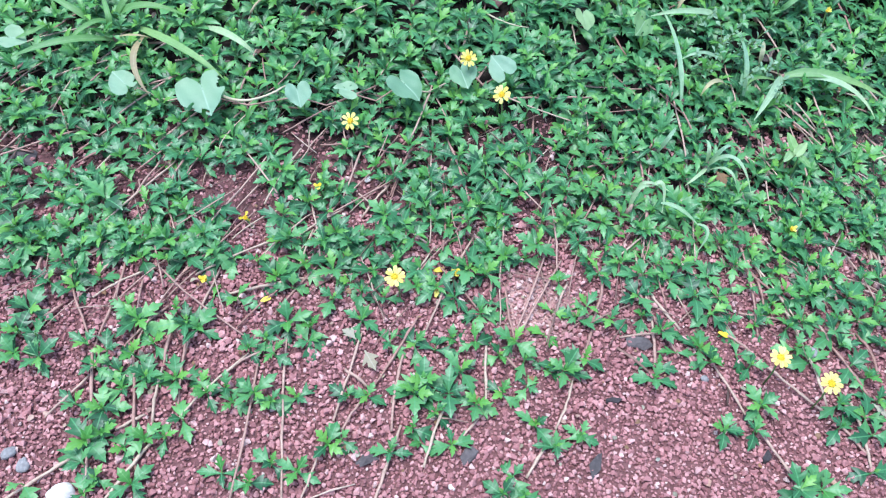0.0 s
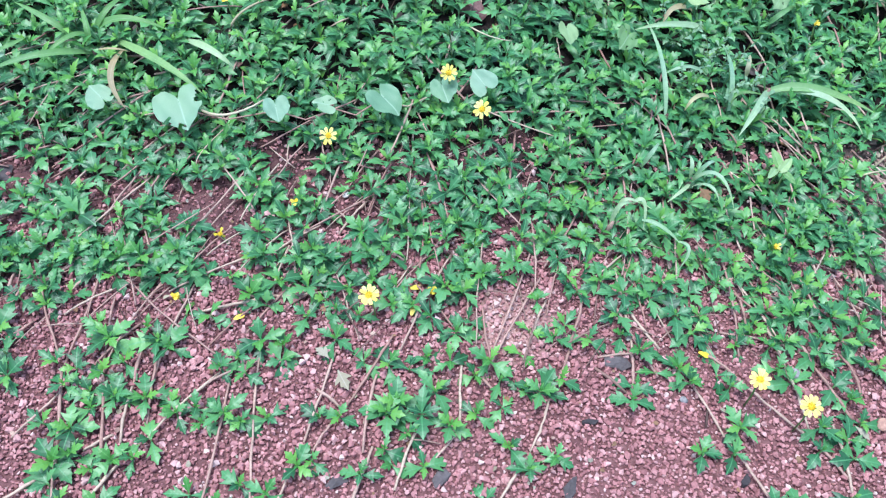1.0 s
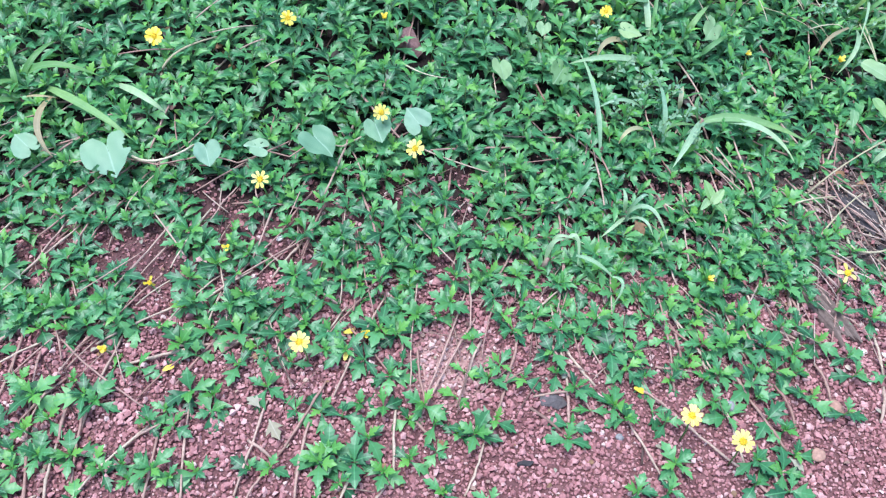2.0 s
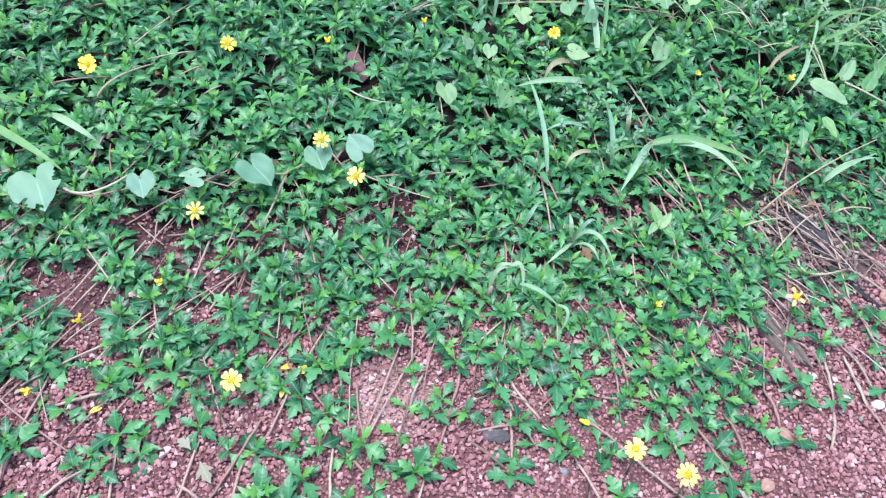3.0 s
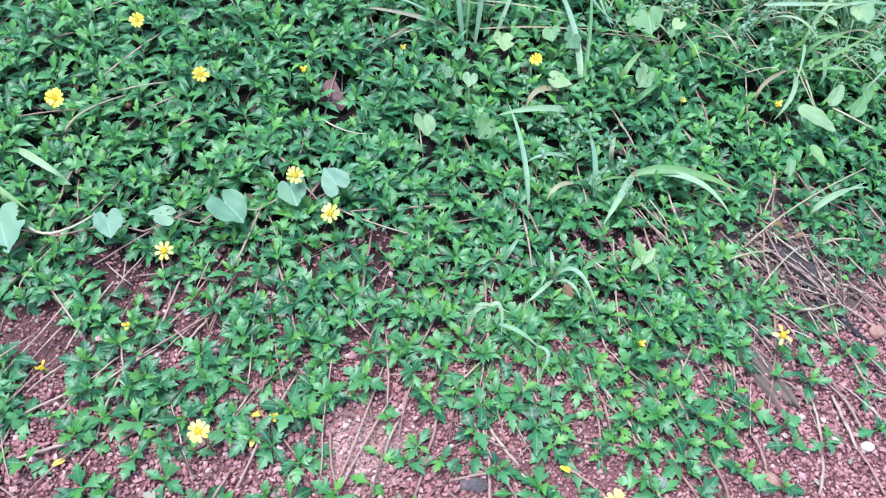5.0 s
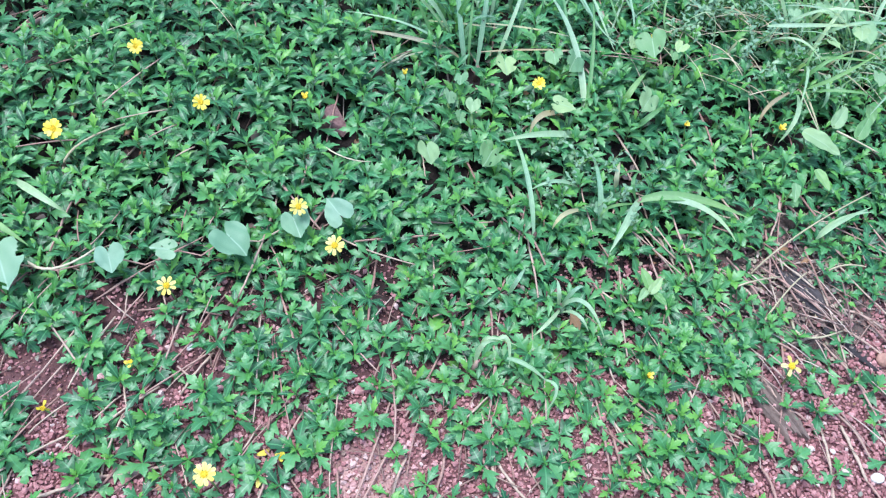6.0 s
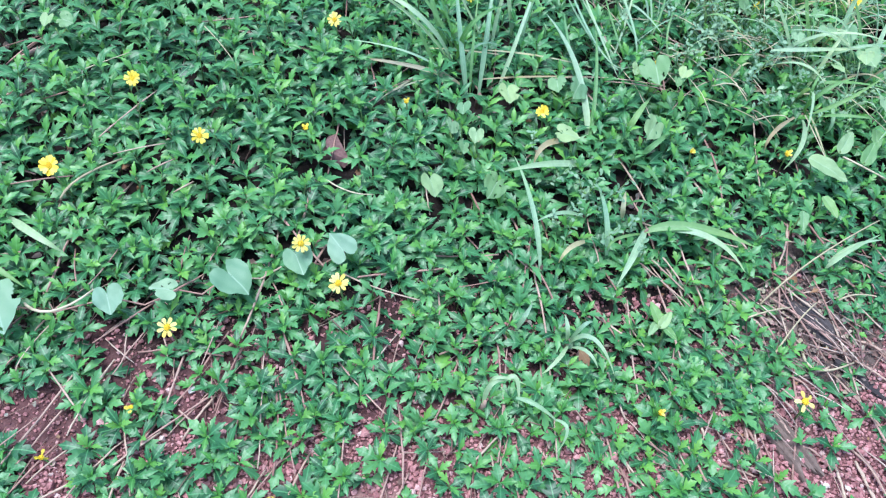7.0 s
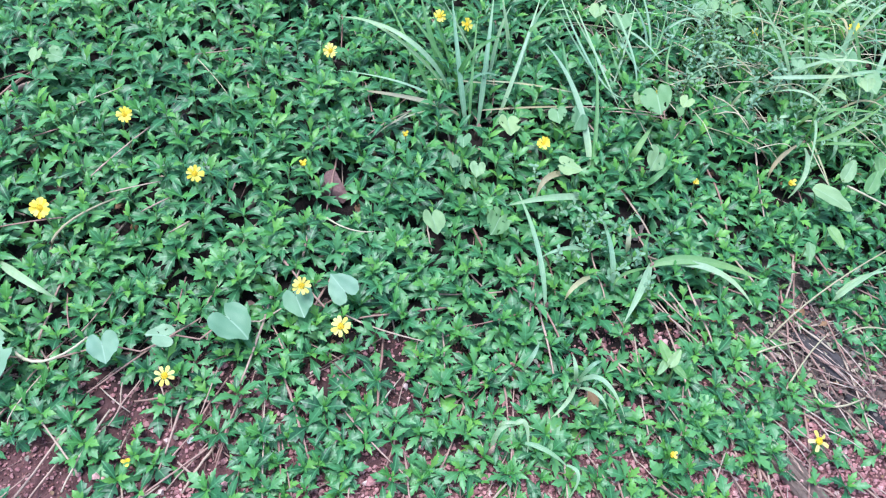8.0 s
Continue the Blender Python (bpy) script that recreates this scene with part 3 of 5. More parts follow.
TUFT_ARCHING = [
    ((0.588, 0.891, 0.035), (0.639, 0.896, 0.065), (0.738, 0.864, 0.035), 0.0127),
    ((0.596, 0.896, 0.030), (0.673, 0.882, 0.070), (0.713, 0.827, 0.030), 0.0089),
    ((0.591, 0.897, 0.030), (0.559, 0.843, 0.060), (0.534, 0.809, 0.030), 0.0101),
    ((0.590, 0.898, 0.025), (0.557, 0.886, 0.085), (0.595, 0.935, 0.045), 0.0052),
    ((0.587, 0.894, 0.025), (0.510, 0.847, 0.085), (0.524, 0.849, 0.045), 0.0036),
]
TUFT_BENT = [
    ((0.437, 0.838, 0.025), (0.432, 0.895, 0.085), (0.422, 1.016, 0.045), 0.0066),
    ((0.544, 1.015, 0.025), (0.459, 0.976, 0.085), (0.405, 0.987, 0.045), 0.0092),
    ((0.530, 0.859, 0.025), (0.526, 0.889, 0.085), (0.531, 0.970, 0.045), 0.0074),
    ((0.562, 0.913, 0.025), (0.544, 0.898, 0.085), (0.571, 0.952, 0.045), 0.0067),
    ((0.509, 1.062, 0.025), (0.449, 1.015, 0.085), (0.447, 0.999, 0.045), 0.0086),
    ((0.539, 1.037, 0.020), (0.551, 1.169, 0.080), (0.493, 1.260, 0.100), 0.0101),
    ((0.537, 1.037, 0.020), (0.561, 1.137, 0.080), (0.566, 1.231, 0.100), 0.0058),
    ((0.601, 1.019, 0.025), (0.601, 0.966, 0.085), (0.623, 0.952, 0.045), 0.0062),
    ((0.603, 1.079, 0.025), (0.597, 1.060, 0.085), (0.653, 1.142, 0.045), 0.0090),
    ((0.617, 1.036, 0.025), (0.610, 1.003, 0.085), (0.672, 1.073, 0.045), 0.0080),
]
TUFT_LOOSE = [
    ((0.510, 0.923, 0.025), (0.461, 0.895, 0.085), (0.436, 0.899, 0.045), 0.0051),
    ((0.572, 0.942, 0.025), (0.588, 0.922, 0.085), (0.603, 0.901, 0.045), 0.0037),
    ((0.508, 0.882, 0.025), (0.459, 0.835, 0.085), (0.457, 0.834, 0.045), 0.0064),
    ((0.538, 1.374, 0.100), (0.560, 1.134, 0.085), (0.625, 1.198, 0.050), 0.0034),
    ((0.560, 1.339, 0.100), (0.580, 1.178, 0.085), (0.605, 1.172, 0.050), 0.0034),
    ((0.666, 1.353, 0.120), (0.678, 1.298, 0.095), (0.673, 1.253, 0.050), 0.0036),
    ((0.530, 1.287, 0.080), (0.522, 1.173, 0.080), (0.544, 1.172, 0.040), 0.0034),
    ((0.622, 1.356, 0.100), (0.644, 1.229, 0.085), (0.641, 1.213, 0.050), 0.0035),
]
TUFT_THIN = [
    ((0.617, 1.217, 0.040), (0.575, 1.261, 0.080), (0.548, 1.360, 0.100), 0.0035),
    ((0.633, 1.205, 0.040), (0.601, 1.241, 0.080), (0.598, 1.362, 0.100), 0.0035),
    ((0.603, 1.217, 0.040), (0.638, 1.285, 0.080), (0.665, 1.373, 0.100), 0.0030),
    ((0.680, 1.298, 0.040), (0.689, 1.328, 0.080), (0.652, 1.380, 0.100), 0.0040),
    ((0.655, 1.237, 0.040), (0.696, 1.285, 0.080), (0.715, 1.360, 0.100), 0.0030),
    ((0.599, 1.217, 0.040), (0.543, 1.297, 0.080), (0.530, 1.338, 0.100), 0.0030),
    ((0.674, 1.238, 0.040), (0.631, 1.238, 0.080), (0.616, 1.286, 0.100), 0.0030),
    ((0.705, 1.212, 0.040), (0.672, 1.238, 0.080), (0.727, 1.318, 0.100), 0.0030),
]
CREEPER_STALKS = [
    ((-0.145, 1.035, 0.045), (-0.109, 1.069, 0.063), (-0.064, 1.143, 0.050), 0.0026),
    ((-0.234, 0.959, 0.045), (-0.187, 0.955, 0.063), (-0.159, 0.969, 0.050), 0.0024),
    ((-0.032, 1.284, 0.045), (0.016, 1.272, 0.062), (0.059, 1.298, 0.050), 0.0020),
    ((-0.118, 1.012, 0.045), (-0.075, 1.010, 0.063), (-0.053, 1.027, 0.050), 0.0022),
    ((-0.226, 1.112, 0.045), (-0.200, 1.104, 0.063), (-0.194, 1.122, 0.050), 0.0024),
    ((0.220, 1.117, 0.045), (0.252, 1.135, 0.063), (0.288, 1.164, 0.050), 0.0016),
    ((-0.071, 0.981, 0.045), (-0.050, 0.979, 0.063), (-0.037, 1.000, 0.050), 0.0024),
    ((-0.033, 0.947, 0.045), (-0.017, 0.942, 0.063), (-0.009, 0.961, 0.050), 0.0026),
    ((-0.149, 1.251, 0.045), (-0.143, 1.248, 0.063), (-0.149, 1.285, 0.050), 0.0020),
    ((0.643, 1.312, 0.045), (0.693, 1.265, 0.062), (0.756, 1.239, 0.050), 0.0020),
    ((0.674, 1.283, 0.045), (0.738, 1.229, 0.063), (0.776, 1.226, 0.050), 0.0020),
    ((0.675, 1.109, 0.045), (0.718, 1.162, 0.063), (0.785, 1.180, 0.050), 0.0016),
    ((0.485, 1.171, 0.045), (0.560, 1.174, 0.063), (0.677, 1.158, 0.050), 0.0020),
    ((0.579, 1.172, 0.045), (0.631, 1.150, 0.063), (0.679, 1.149, 0.050), 0.0020),
    ((0.605, 1.250, 0.045), (0.596, 1.278, 0.063), (0.599, 1.362, 0.050), 0.0030),
    ((-0.094, 0.884, 0.018), (-0.113, 0.812, 0.033), (-0.135, 0.810, 0.020), 0.0022),
    ((-0.148, 0.877, 0.018), (-0.139, 0.833, 0.033), (-0.132, 0.815, 0.020), 0.0022),
    ((-0.012, 0.898, 0.018), (-0.015, 0.849, 0.033), (-0.017, 0.831, 0.020), 0.0022),
    ((0.036, 0.769, 0.018), (0.031, 0.731, 0.033), (0.021, 0.709, 0.020), 0.0020),
    ((-0.178, 0.706, 0.018), (-0.184, 0.710, 0.033), (-0.146, 0.783, 0.020), 0.0018),
    ((-0.212, 0.591, 0.018), (-0.184, 0.603, 0.033), (-0.145, 0.653, 0.020), 0.0020),
    ((-0.400, 0.753, 0.018), (-0.386, 0.794, 0.033), (-0.380, 0.844, 0.020), 0.0020),
    ((-0.463, 0.797, 0.018), (-0.434, 0.820, 0.033), (-0.423, 0.850, 0.020), 0.0020),
    ((0.313, 0.815, 0.018), (0.341, 0.805, 0.033), (0.406, 0.832, 0.020), 0.0020),
    ((0.180, 0.840, 0.018), (0.215, 0.805, 0.033), (0.287, 0.793, 0.020), 0.0024),
    ((0.177, 0.715, 0.018), (0.208, 0.662, 0.033), (0.249, 0.626, 0.020), 0.0022),
]
TUFT_SMALL = [
    ((0.456, 0.733, 0.020), (0.447, 0.726, 0.070), (0.454, 0.761, 0.040), 0.0054),
    ((0.460, 0.733, 0.020), (0.474, 0.721, 0.093), (0.502, 0.680, 0.035), 0.0060),
    ((0.461, 0.725, 0.020), (0.468, 0.700, 0.070), (0.482, 0.687, 0.040), 0.0047),
    ((0.394, 0.751, 0.020), (0.399, 0.745, 0.070), (0.416, 0.778, 0.040), 0.0055),
    ((0.457, 0.728, 0.020), (0.425, 0.679, 0.070), (0.414, 0.681, 0.040), 0.0046),
    ((0.462, 0.737, 0.020), (0.471, 0.737, 0.070), (0.488, 0.749, 0.040), 0.0048),
]
TUFT_WILTED = [
    ((0.344, 0.654, 0.020), (0.343, 0.666, 0.065), (0.367, 0.669, 0.050), 0.0058),
    ((0.366, 0.669, 0.050), (0.384, 0.679, 0.070), (0.382, 0.644, 0.030), 0.0051),
    ((0.379, 0.652, 0.040), (0.399, 0.642, 0.053), (0.424, 0.624, 0.035), 0.0051),
    ((0.423, 0.626, 0.035), (0.441, 0.612, 0.053), (0.422, 0.594, 0.020), 0.0038),
    ((0.353, 0.667, 0.030), (0.342, 0.675, 0.073), (0.391, 0.666, 0.045), 0.0038),
]
TUFT_TALL = [
    ((0.388, 1.159, 0.020), (0.396, 1.211, 0.100), (0.416, 1.321, 0.140), 0.0073),
    ((0.418, 1.171, 0.020), (0.437, 1.186, 0.100), (0.490, 1.324, 0.140), 0.0059),
    ((0.370, 1.152, 0.020), (0.353, 1.189, 0.100), (0.351, 1.318, 0.140), 0.0078),
    ((0.352, 1.234, 0.020), (0.316, 1.262, 0.100), (0.304, 1.315, 0.140), 0.0087),
    ((0.353, 1.214, 0.030), (0.291, 1.173, 0.205), (0.183, 1.336, 0.080), 0.0069),
    ((0.350, 1.219, 0.030), (0.273, 1.173, 0.185), (0.203, 1.339, 0.080), 0.0051),
    ((0.333, 1.195, 0.020), (0.298, 1.195, 0.100), (0.253, 1.306, 0.140), 0.0051),
    ((0.359, 1.240, 0.020), (0.338, 1.240, 0.100), (0.266, 1.300, 0.140), 0.0059),
    ((0.360, 1.174, 0.030), (0.323, 1.157, 0.080), (0.194, 1.208, 0.050), 0.0071),
    ((0.343, 1.192, 0.030), (0.295, 1.157, 0.115), (0.182, 1.236, 0.060), 0.0038),
]
TUFT_TALL_BACK = [
    ((0.357, 1.218, 0.040), (0.352, 1.180, 0.160), (0.425, 1.249, 0.120), 0.0076),
    ((0.365, 1.198, 0.030), (0.367, 1.198, 0.110), (0.423, 1.218, 0.070), 0.0039),
    ((0.412, 1.274, 0.020), (0.365, 1.290, 0.100), (0.337, 1.304, 0.140), 0.0034),
    ((0.457, 1.275, 0.020), (0.438, 1.286, 0.100), (0.428, 1.321, 0.140), 0.0075),
    ((0.464, 1.272, 0.080), (0.453, 1.239, 0.170), (0.549, 1.319, 0.100), 0.0059),
    ((0.468, 1.268, 0.020), (0.463, 1.290, 0.100), (0.509, 1.325, 0.140), 0.0062),
    ((0.299, 1.191, 0.030), (0.259, 1.109, 0.085), (0.235, 1.127, 0.040), 0.0019),
    ((0.375, 1.160, 0.020), (0.367, 1.163, 0.100), (0.384, 1.266, 0.140), 0.0038),
    ((0.367, 1.228, 0.020), (0.341, 1.247, 0.100), (0.318, 1.276, 0.140), 0.0040),
    ((0.417, 1.254, 0.020), (0.418, 1.282, 0.100), (0.439, 1.295, 0.140), 0.0054),
]
TUFT_DEAD = [
    ((0.394, 1.207, 0.070), (0.475, 1.199, 0.075), (0.561, 1.186, 0.060), 0.0024),
    ((0.391, 1.165, 0.050), (0.468, 1.155, 0.070), (0.561, 1.175, 0.050), 0.0024),
    ((0.313, 1.165, 0.050), (0.250, 1.133, 0.060), (0.232, 1.112, 0.050), 0.0020),
    ((0.419, 1.210, 0.060), (0.338, 1.222, 0.060), (0.308, 1.220, 0.060), 0.0020),
]
TUFT_EAST = [
    ((0.895, 1.118, 0.030), (0.885, 1.048, 0.115), (1.006, 1.138, 0.100), 0.0058),
    ((0.892, 1.120, 0.030), (0.876, 1.096, 0.115), (0.957, 1.133, 0.100), 0.0059),
    ((0.902, 1.122, 0.030), (0.858, 1.089, 0.110), (0.890, 1.128, 0.110), 0.0050),
    ((0.878, 1.091, 0.050), (0.851, 1.017, 0.080), (0.830, 1.009, 0.030), 0.0074),
    ((0.867, 1.096, 0.050), (0.784, 1.033, 0.080), (0.808, 1.038, 0.030), 0.0058),
    ((0.886, 1.096, 0.060), (0.875, 1.036, 0.070), (0.895, 1.011, 0.040), 0.0033),
    ((0.850, 1.204, 0.050), (0.857, 1.130, 0.155), (0.915, 1.122, 0.080), 0.0051),
    ((0.895, 1.106, 0.040), (0.907, 1.053, 0.105), (0.985, 1.073, 0.070), 0.0050),
    ((0.903, 1.203, 0.040), (0.879, 1.217, 0.100), (0.819, 1.239, 0.120), 0.0080),
    ((0.930, 1.126, 0.060), (0.918, 1.069, 0.070), (0.916, 1.074, 0.040), 0.0060),
]
TUFT_EAST_BACK = [
    ((0.845, 1.201, 0.090), (0.875, 1.163, 0.125), (0.995, 1.199, 0.100), 0.0069),
    ((0.918, 1.243, 0.040), (0.897, 1.313, 0.105), (0.824, 1.313, 0.150), 0.0073),
    ((0.953, 1.230, 0.040), (0.930, 1.320, 0.100), (0.921, 1.318, 0.160), 0.0073),
    ((0.999, 1.244, 0.040), (0.996, 1.295, 0.100), (1.023, 1.309, 0.160), 0.0083),
    ((1.041, 1.245, 0.040), (1.031, 1.293, 0.100), (0.972, 1.313, 0.160), 0.0064),
    ((1.037, 1.192, 0.040), (1.019, 1.228, 0.115), (1.082, 1.279, 0.130), 0.0072),
    ((0.929, 1.338, 0.090), (0.924, 1.296, 0.165), (1.013, 1.307, 0.100), 0.0063),
    ((0.904, 1.146, 0.070), (0.926, 1.126, 0.105), (1.020, 1.131, 0.080), 0.0051),
    ((0.830, 0.833, 0.030), (0.831, 0.834, 0.060), (0.915, 0.874, 0.050), 0.0067),
    ((0.838, 0.843, 0.030), (0.861, 0.856, 0.060), (0.915, 0.865, 0.050), 0.0053),
]
DRY_STALKS = [
    ((0.731, 0.789, 0.010), (0.790, 0.836, 0.045), (0.915, 0.891, 0.060), 0.0030),
    ((0.725, 0.714, 0.015), (0.773, 0.765, 0.022), (0.805, 0.785, 0.020), 0.0030),
    ((0.696, 0.763, 0.015), (0.723, 0.771, 0.025), (0.769, 0.781, 0.015), 0.0030),
    ((0.765, 0.715, 0.010), (0.753, 0.671, 0.020), (0.829, 0.701, 0.010), 0.0040),
    ((0.837, 0.788, 0.020), (0.856, 0.796, 0.030), (0.877, 0.781, 0.040), 0.0030),
    ((-0.172, 0.925, 0.030), (-0.170, 0.933, 0.080), (-0.104, 0.999, 0.050), 0.0040),
    ((-0.195, 0.803, 0.020), (-0.144, 0.736, 0.065), (-0.104, 0.797, 0.050), 0.0040),
    ((-0.023, 1.255, 0.060), (0.006, 1.208, 0.070), (0.024, 1.183, 0.060), 0.0018),
    ((-0.176, 1.157, 0.060), (-0.152, 1.161, 0.070), (-0.122, 1.193, 0.060), 0.0020),
    ((0.162, 0.969, 0.045), (0.192, 0.934, 0.055), (0.223, 0.945, 0.045), 0.0024),
    ((0.869, 1.081, 0.070), (0.866, 1.027, 0.075), (0.878, 0.996, 0.060), 0.0020),
    ((0.907, 1.007, 0.060), (0.920, 0.982, 0.070), (0.956, 0.966, 0.060), 0.0035),
    ((0.800, 1.088, 0.050), (0.841, 1.095, 0.065), (0.848, 1.082, 0.060), 0.0020),
]
HEARTS_ROW = [
    (-0.307, 0.783, 0.044, 145, 0.037),
    (-0.207, 0.779, 0.044, -62, 0.063),
    (-0.087, 0.786, 0.044, -77, 0.039),
    (-0.023, 0.796, 0.044, 175, 0.032),
    (0.051, 0.814, 0.044, -50, 0.054),
    (0.127, 0.840, 0.044, -73, 0.045),
    (0.181, 0.854, 0.044, 131, 0.041),
    (-0.466, 0.849, 0.044, -19, 0.038),
]
HEARTS_MIDDLE = [
    (0.298, 0.945, 0.063, -74, 0.039),
    (0.383, 0.942, 0.063, -122, 0.043),
    (0.366, 1.033, 0.063, -108, 0.026),
    (0.347, 1.010, 0.063, -96, 0.019),
    (0.334, 1.051, 0.063, -96, 0.029),
    (0.353, 1.086, 0.063, -101, 0.024),
    (0.421, 1.119, 0.063, -90, 0.035),
    (0.498, 1.140, 0.063, -90, 0.031),
    (0.527, 1.129, 0.063, -113, 0.037),
    (0.494, 1.037, 0.063, -20, 0.036),
    (0.626, 1.051, 0.063, -117, 0.043),
]
HEARTS_EAST = [
    (0.944, 1.234, 0.100, -80, 0.029),
    (0.887, 1.216, 0.100, -100, 0.023),
    (0.985, 1.173, 0.100, -110, 0.028),
    (0.972, 1.073, 0.100, -95, 0.027),
    (0.927, 1.148, 0.100, -60, 0.022),
    (1.029, 1.296, 0.100, -90, 0.016),
    (0.941, 1.274, 0.100, -120, 0.021),
    (0.641, 1.142, 0.095, -83, 0.046),
    (0.694, 1.150, 0.080, -128, 0.026),
    (0.676, 1.131, 0.080, -102, 0.019),
    (0.603, 1.362, 0.080, -118, 0.032),
    (0.636, 1.335, 0.080, -98, 0.041),
    (0.619, 1.156, 0.080, -119, 0.021),
    (-0.234, 1.230, 0.080, -102, 0.024),
    (-0.211, 1.228, 0.080, -28, 0.026),
    (0.838, 1.317, 0.080, -92, 0.044),
    (0.907, 1.239, 0.080, -127, 0.033),
    (0.991, 1.249, 0.080, -91, 0.037),
    (1.008, 1.198, 0.080, -73, 0.041),
    (0.905, 1.397, 0.080, -69, 0.044),
    (0.835, 1.368, 0.080, -108, 0.044),
    (0.791, 1.374, 0.080, -115, 0.048),
]
LANCE_LEAVES = [
    (0.866, 0.990, 0.060, -40, 0.034),
    (0.858, 0.928, 0.050, -71, 0.020),
    (0.924, 1.037, 0.050, 51, 0.025),
    (0.953, 1.015, 0.050, 53, 0.025),
    (0.813, 0.904, 0.050, -106, 0.017),
    (0.986, 1.059, 0.050, -107, 0.022),
    (0.572, 0.741, 0.050, 47, 0.015),
    (0.566, 0.750, 0.050, 107, 0.016),
    (0.561, 0.738, 0.046, -130, 0.012),
    (0.577, 0.731, 0.046, -50, 0.012),
]

ALL_RUNNERS = RUNNERS_WEST + RUNNERS_MIDDLE + RUNNERS_EAST + RUNNERS_EDGE


def across(x, y):
    """The azimuth across the nearest runner, where leaf pairs stand."""
    best = min(ALL_RUNNERS, key=lambda q: abs(x - (q[0] + q[2]) / 2) + abs(y - (q[1] + q[3]) / 2))
    return math.degrees(math.atan2(best[3] - best[1], best[2] - best[0])) + 90


front = random.Random(3)
rooted = []


def crowded(x, y, apart):
    """True where another front shoot already stands; else takes the place."""
    if any(math.hypot(x - a, y - b) < apart for a, b in rooted):
        return True
    rooted.append((x, y))
    return False


for spots in (CLUSTERS_OUTER_WEST, CLUSTERS_WEST, CLUSTERS_SOUTH_WEST, CLUSTERS_SOUTH, CLUSTERS_MIDDLE, CLUSTERS_SOUTH_EAST):
    for x, y, size in spots:
        rooted.append((x, y))
        shoot(x, y, size * front.uniform(0.95, 1.08), front.uniform(0.007, 0.016), 3 if size > 0.028 else 2 if size > 0.0235 else 1, front, across(x, y) + front.gauss(0, 25))
for spots in (SHOOTS_WEST, SHOOTS_MIDDLE,):
    for x, y in spots:
        if not crowded(x, y, 0.014):
            shoot(x, y, front.uniform(0.024, 0.031), front.uniform(0.007, 0.016), front.choice((2, 3, 3)), front, across(x, y) + front.gauss(0, 35))
for x, y, size in CLUSTERS_EAST_FRONT + CLUSTERS_EAST_EDGE:
    if not crowded(x, y, 0.012):
        shoot(x, y, size * front.uniform(0.92, 1.05), front.uniform(0.008, 0.018), 3 if size > 0.0285 else 2 if size > 0.0235 else 1, front, across(x, y) + front.gauss(0, 25))
for x, y in SHOOTS_EAST_EDGE + SHOOTS_EAST_FRONT:
    if not crowded(x, y, 0.014):
        shoot(x, y, front.uniform(0.024, 0.030), front.uniform(0.010, 0.018), front.choice((1, 2, 2, 3)), front, across(x, y) + front.gauss(0, 35))

# bare spots inside the cover: x, y, radius
GAPS = [(-0.075, 0.745, 0.026), (-0.118, 0.620, 0.030), (0.010, 0.632, 0.030), (-0.265, 0.640, 0.026), (-0.02, 0.695, 0.02),
        (0.205, 0.625, 0.020), (0.222, 0.530, 0.055), (0.785, 0.775, 0.070), (0.850, 0.760, 0.060), (0.930, 0.735, 0.050), (0.715, 0.600, 0.045),
        (0.96, 0.72, 0.07), (0.50, 0.640, 0.022), (0.60, 0.62, 0.02), (0.845, 0.66, 0.03), (0.170, 1.034, 0.030), (0.372, 1.160, 0.030), (0.412, 1.172, 0.022), (-0.40, 0.69, 0.03), (0.90, 0.58, 0.06),
        (-0.082, 0.756, 0.022), (-0.073, 0.705, 0.022), (-0.134, 0.673, 0.022), (-0.153, 0.638, 0.022), (0.027, 0.663, 0.022), (0.048, 0.752, 0.022), (-0.175, 0.682, 0.022)]


def edge(x):
    """Where the closed cover ends and the scattered front shoots begin."""
    if x > 0.62:
        return 0.625 + 0.42 * (x - 0.62)
    return 0.575 + 0.065 * x


def covered(x, y, r):
    if y < edge(x) + r.uniform(-0.01, 0.012):
        return False
    for gx, gy, gr in GAPS:
        if math.hypot(x - gx, y - gy) < gr * r.uniform(0.8, 1.15):
            return False
    thin = 0.93 if y < 0.8 else 0.95
    return r.random() < thin


LEAF_SIMPLE = lobed(((0, 0.03), (0.36, 0.16), (0.62, 0.30), (0.66, 0.18), (1, 0.003)), (0.0, 0.3, 0.5, 0.62, 1.0), 0.2, 0.25, 0.0)
cover = Heap()
stems = Heap()
field = random.Random(11)
STEM_SHAPE = tube([(0, 0, -0.2), (0.02, 0.01, 0.4), (0, 0, 1)], (0.06, 0.055, 0.035), 3)


def grow(x, y, size, tall, pairs, narrow):
    base = pose(x, y, height(x, y), field.uniform(-9, 14), field.uniform(-11, 11), 0)
    outlying = x < -0.56 or x > 1.22 or y > 1.56
    for variant, young, m in shoot_leaves(field, size, tall, pairs, narrow):
        cover.add(LEAF_SIMPLE if outlying else LEAF_SHAPES[variant], base @ m, int(young))
    stems.add(STEM_SHAPE, base @ Matrix.Diagonal((0.02, 0.02, tall, 1)))


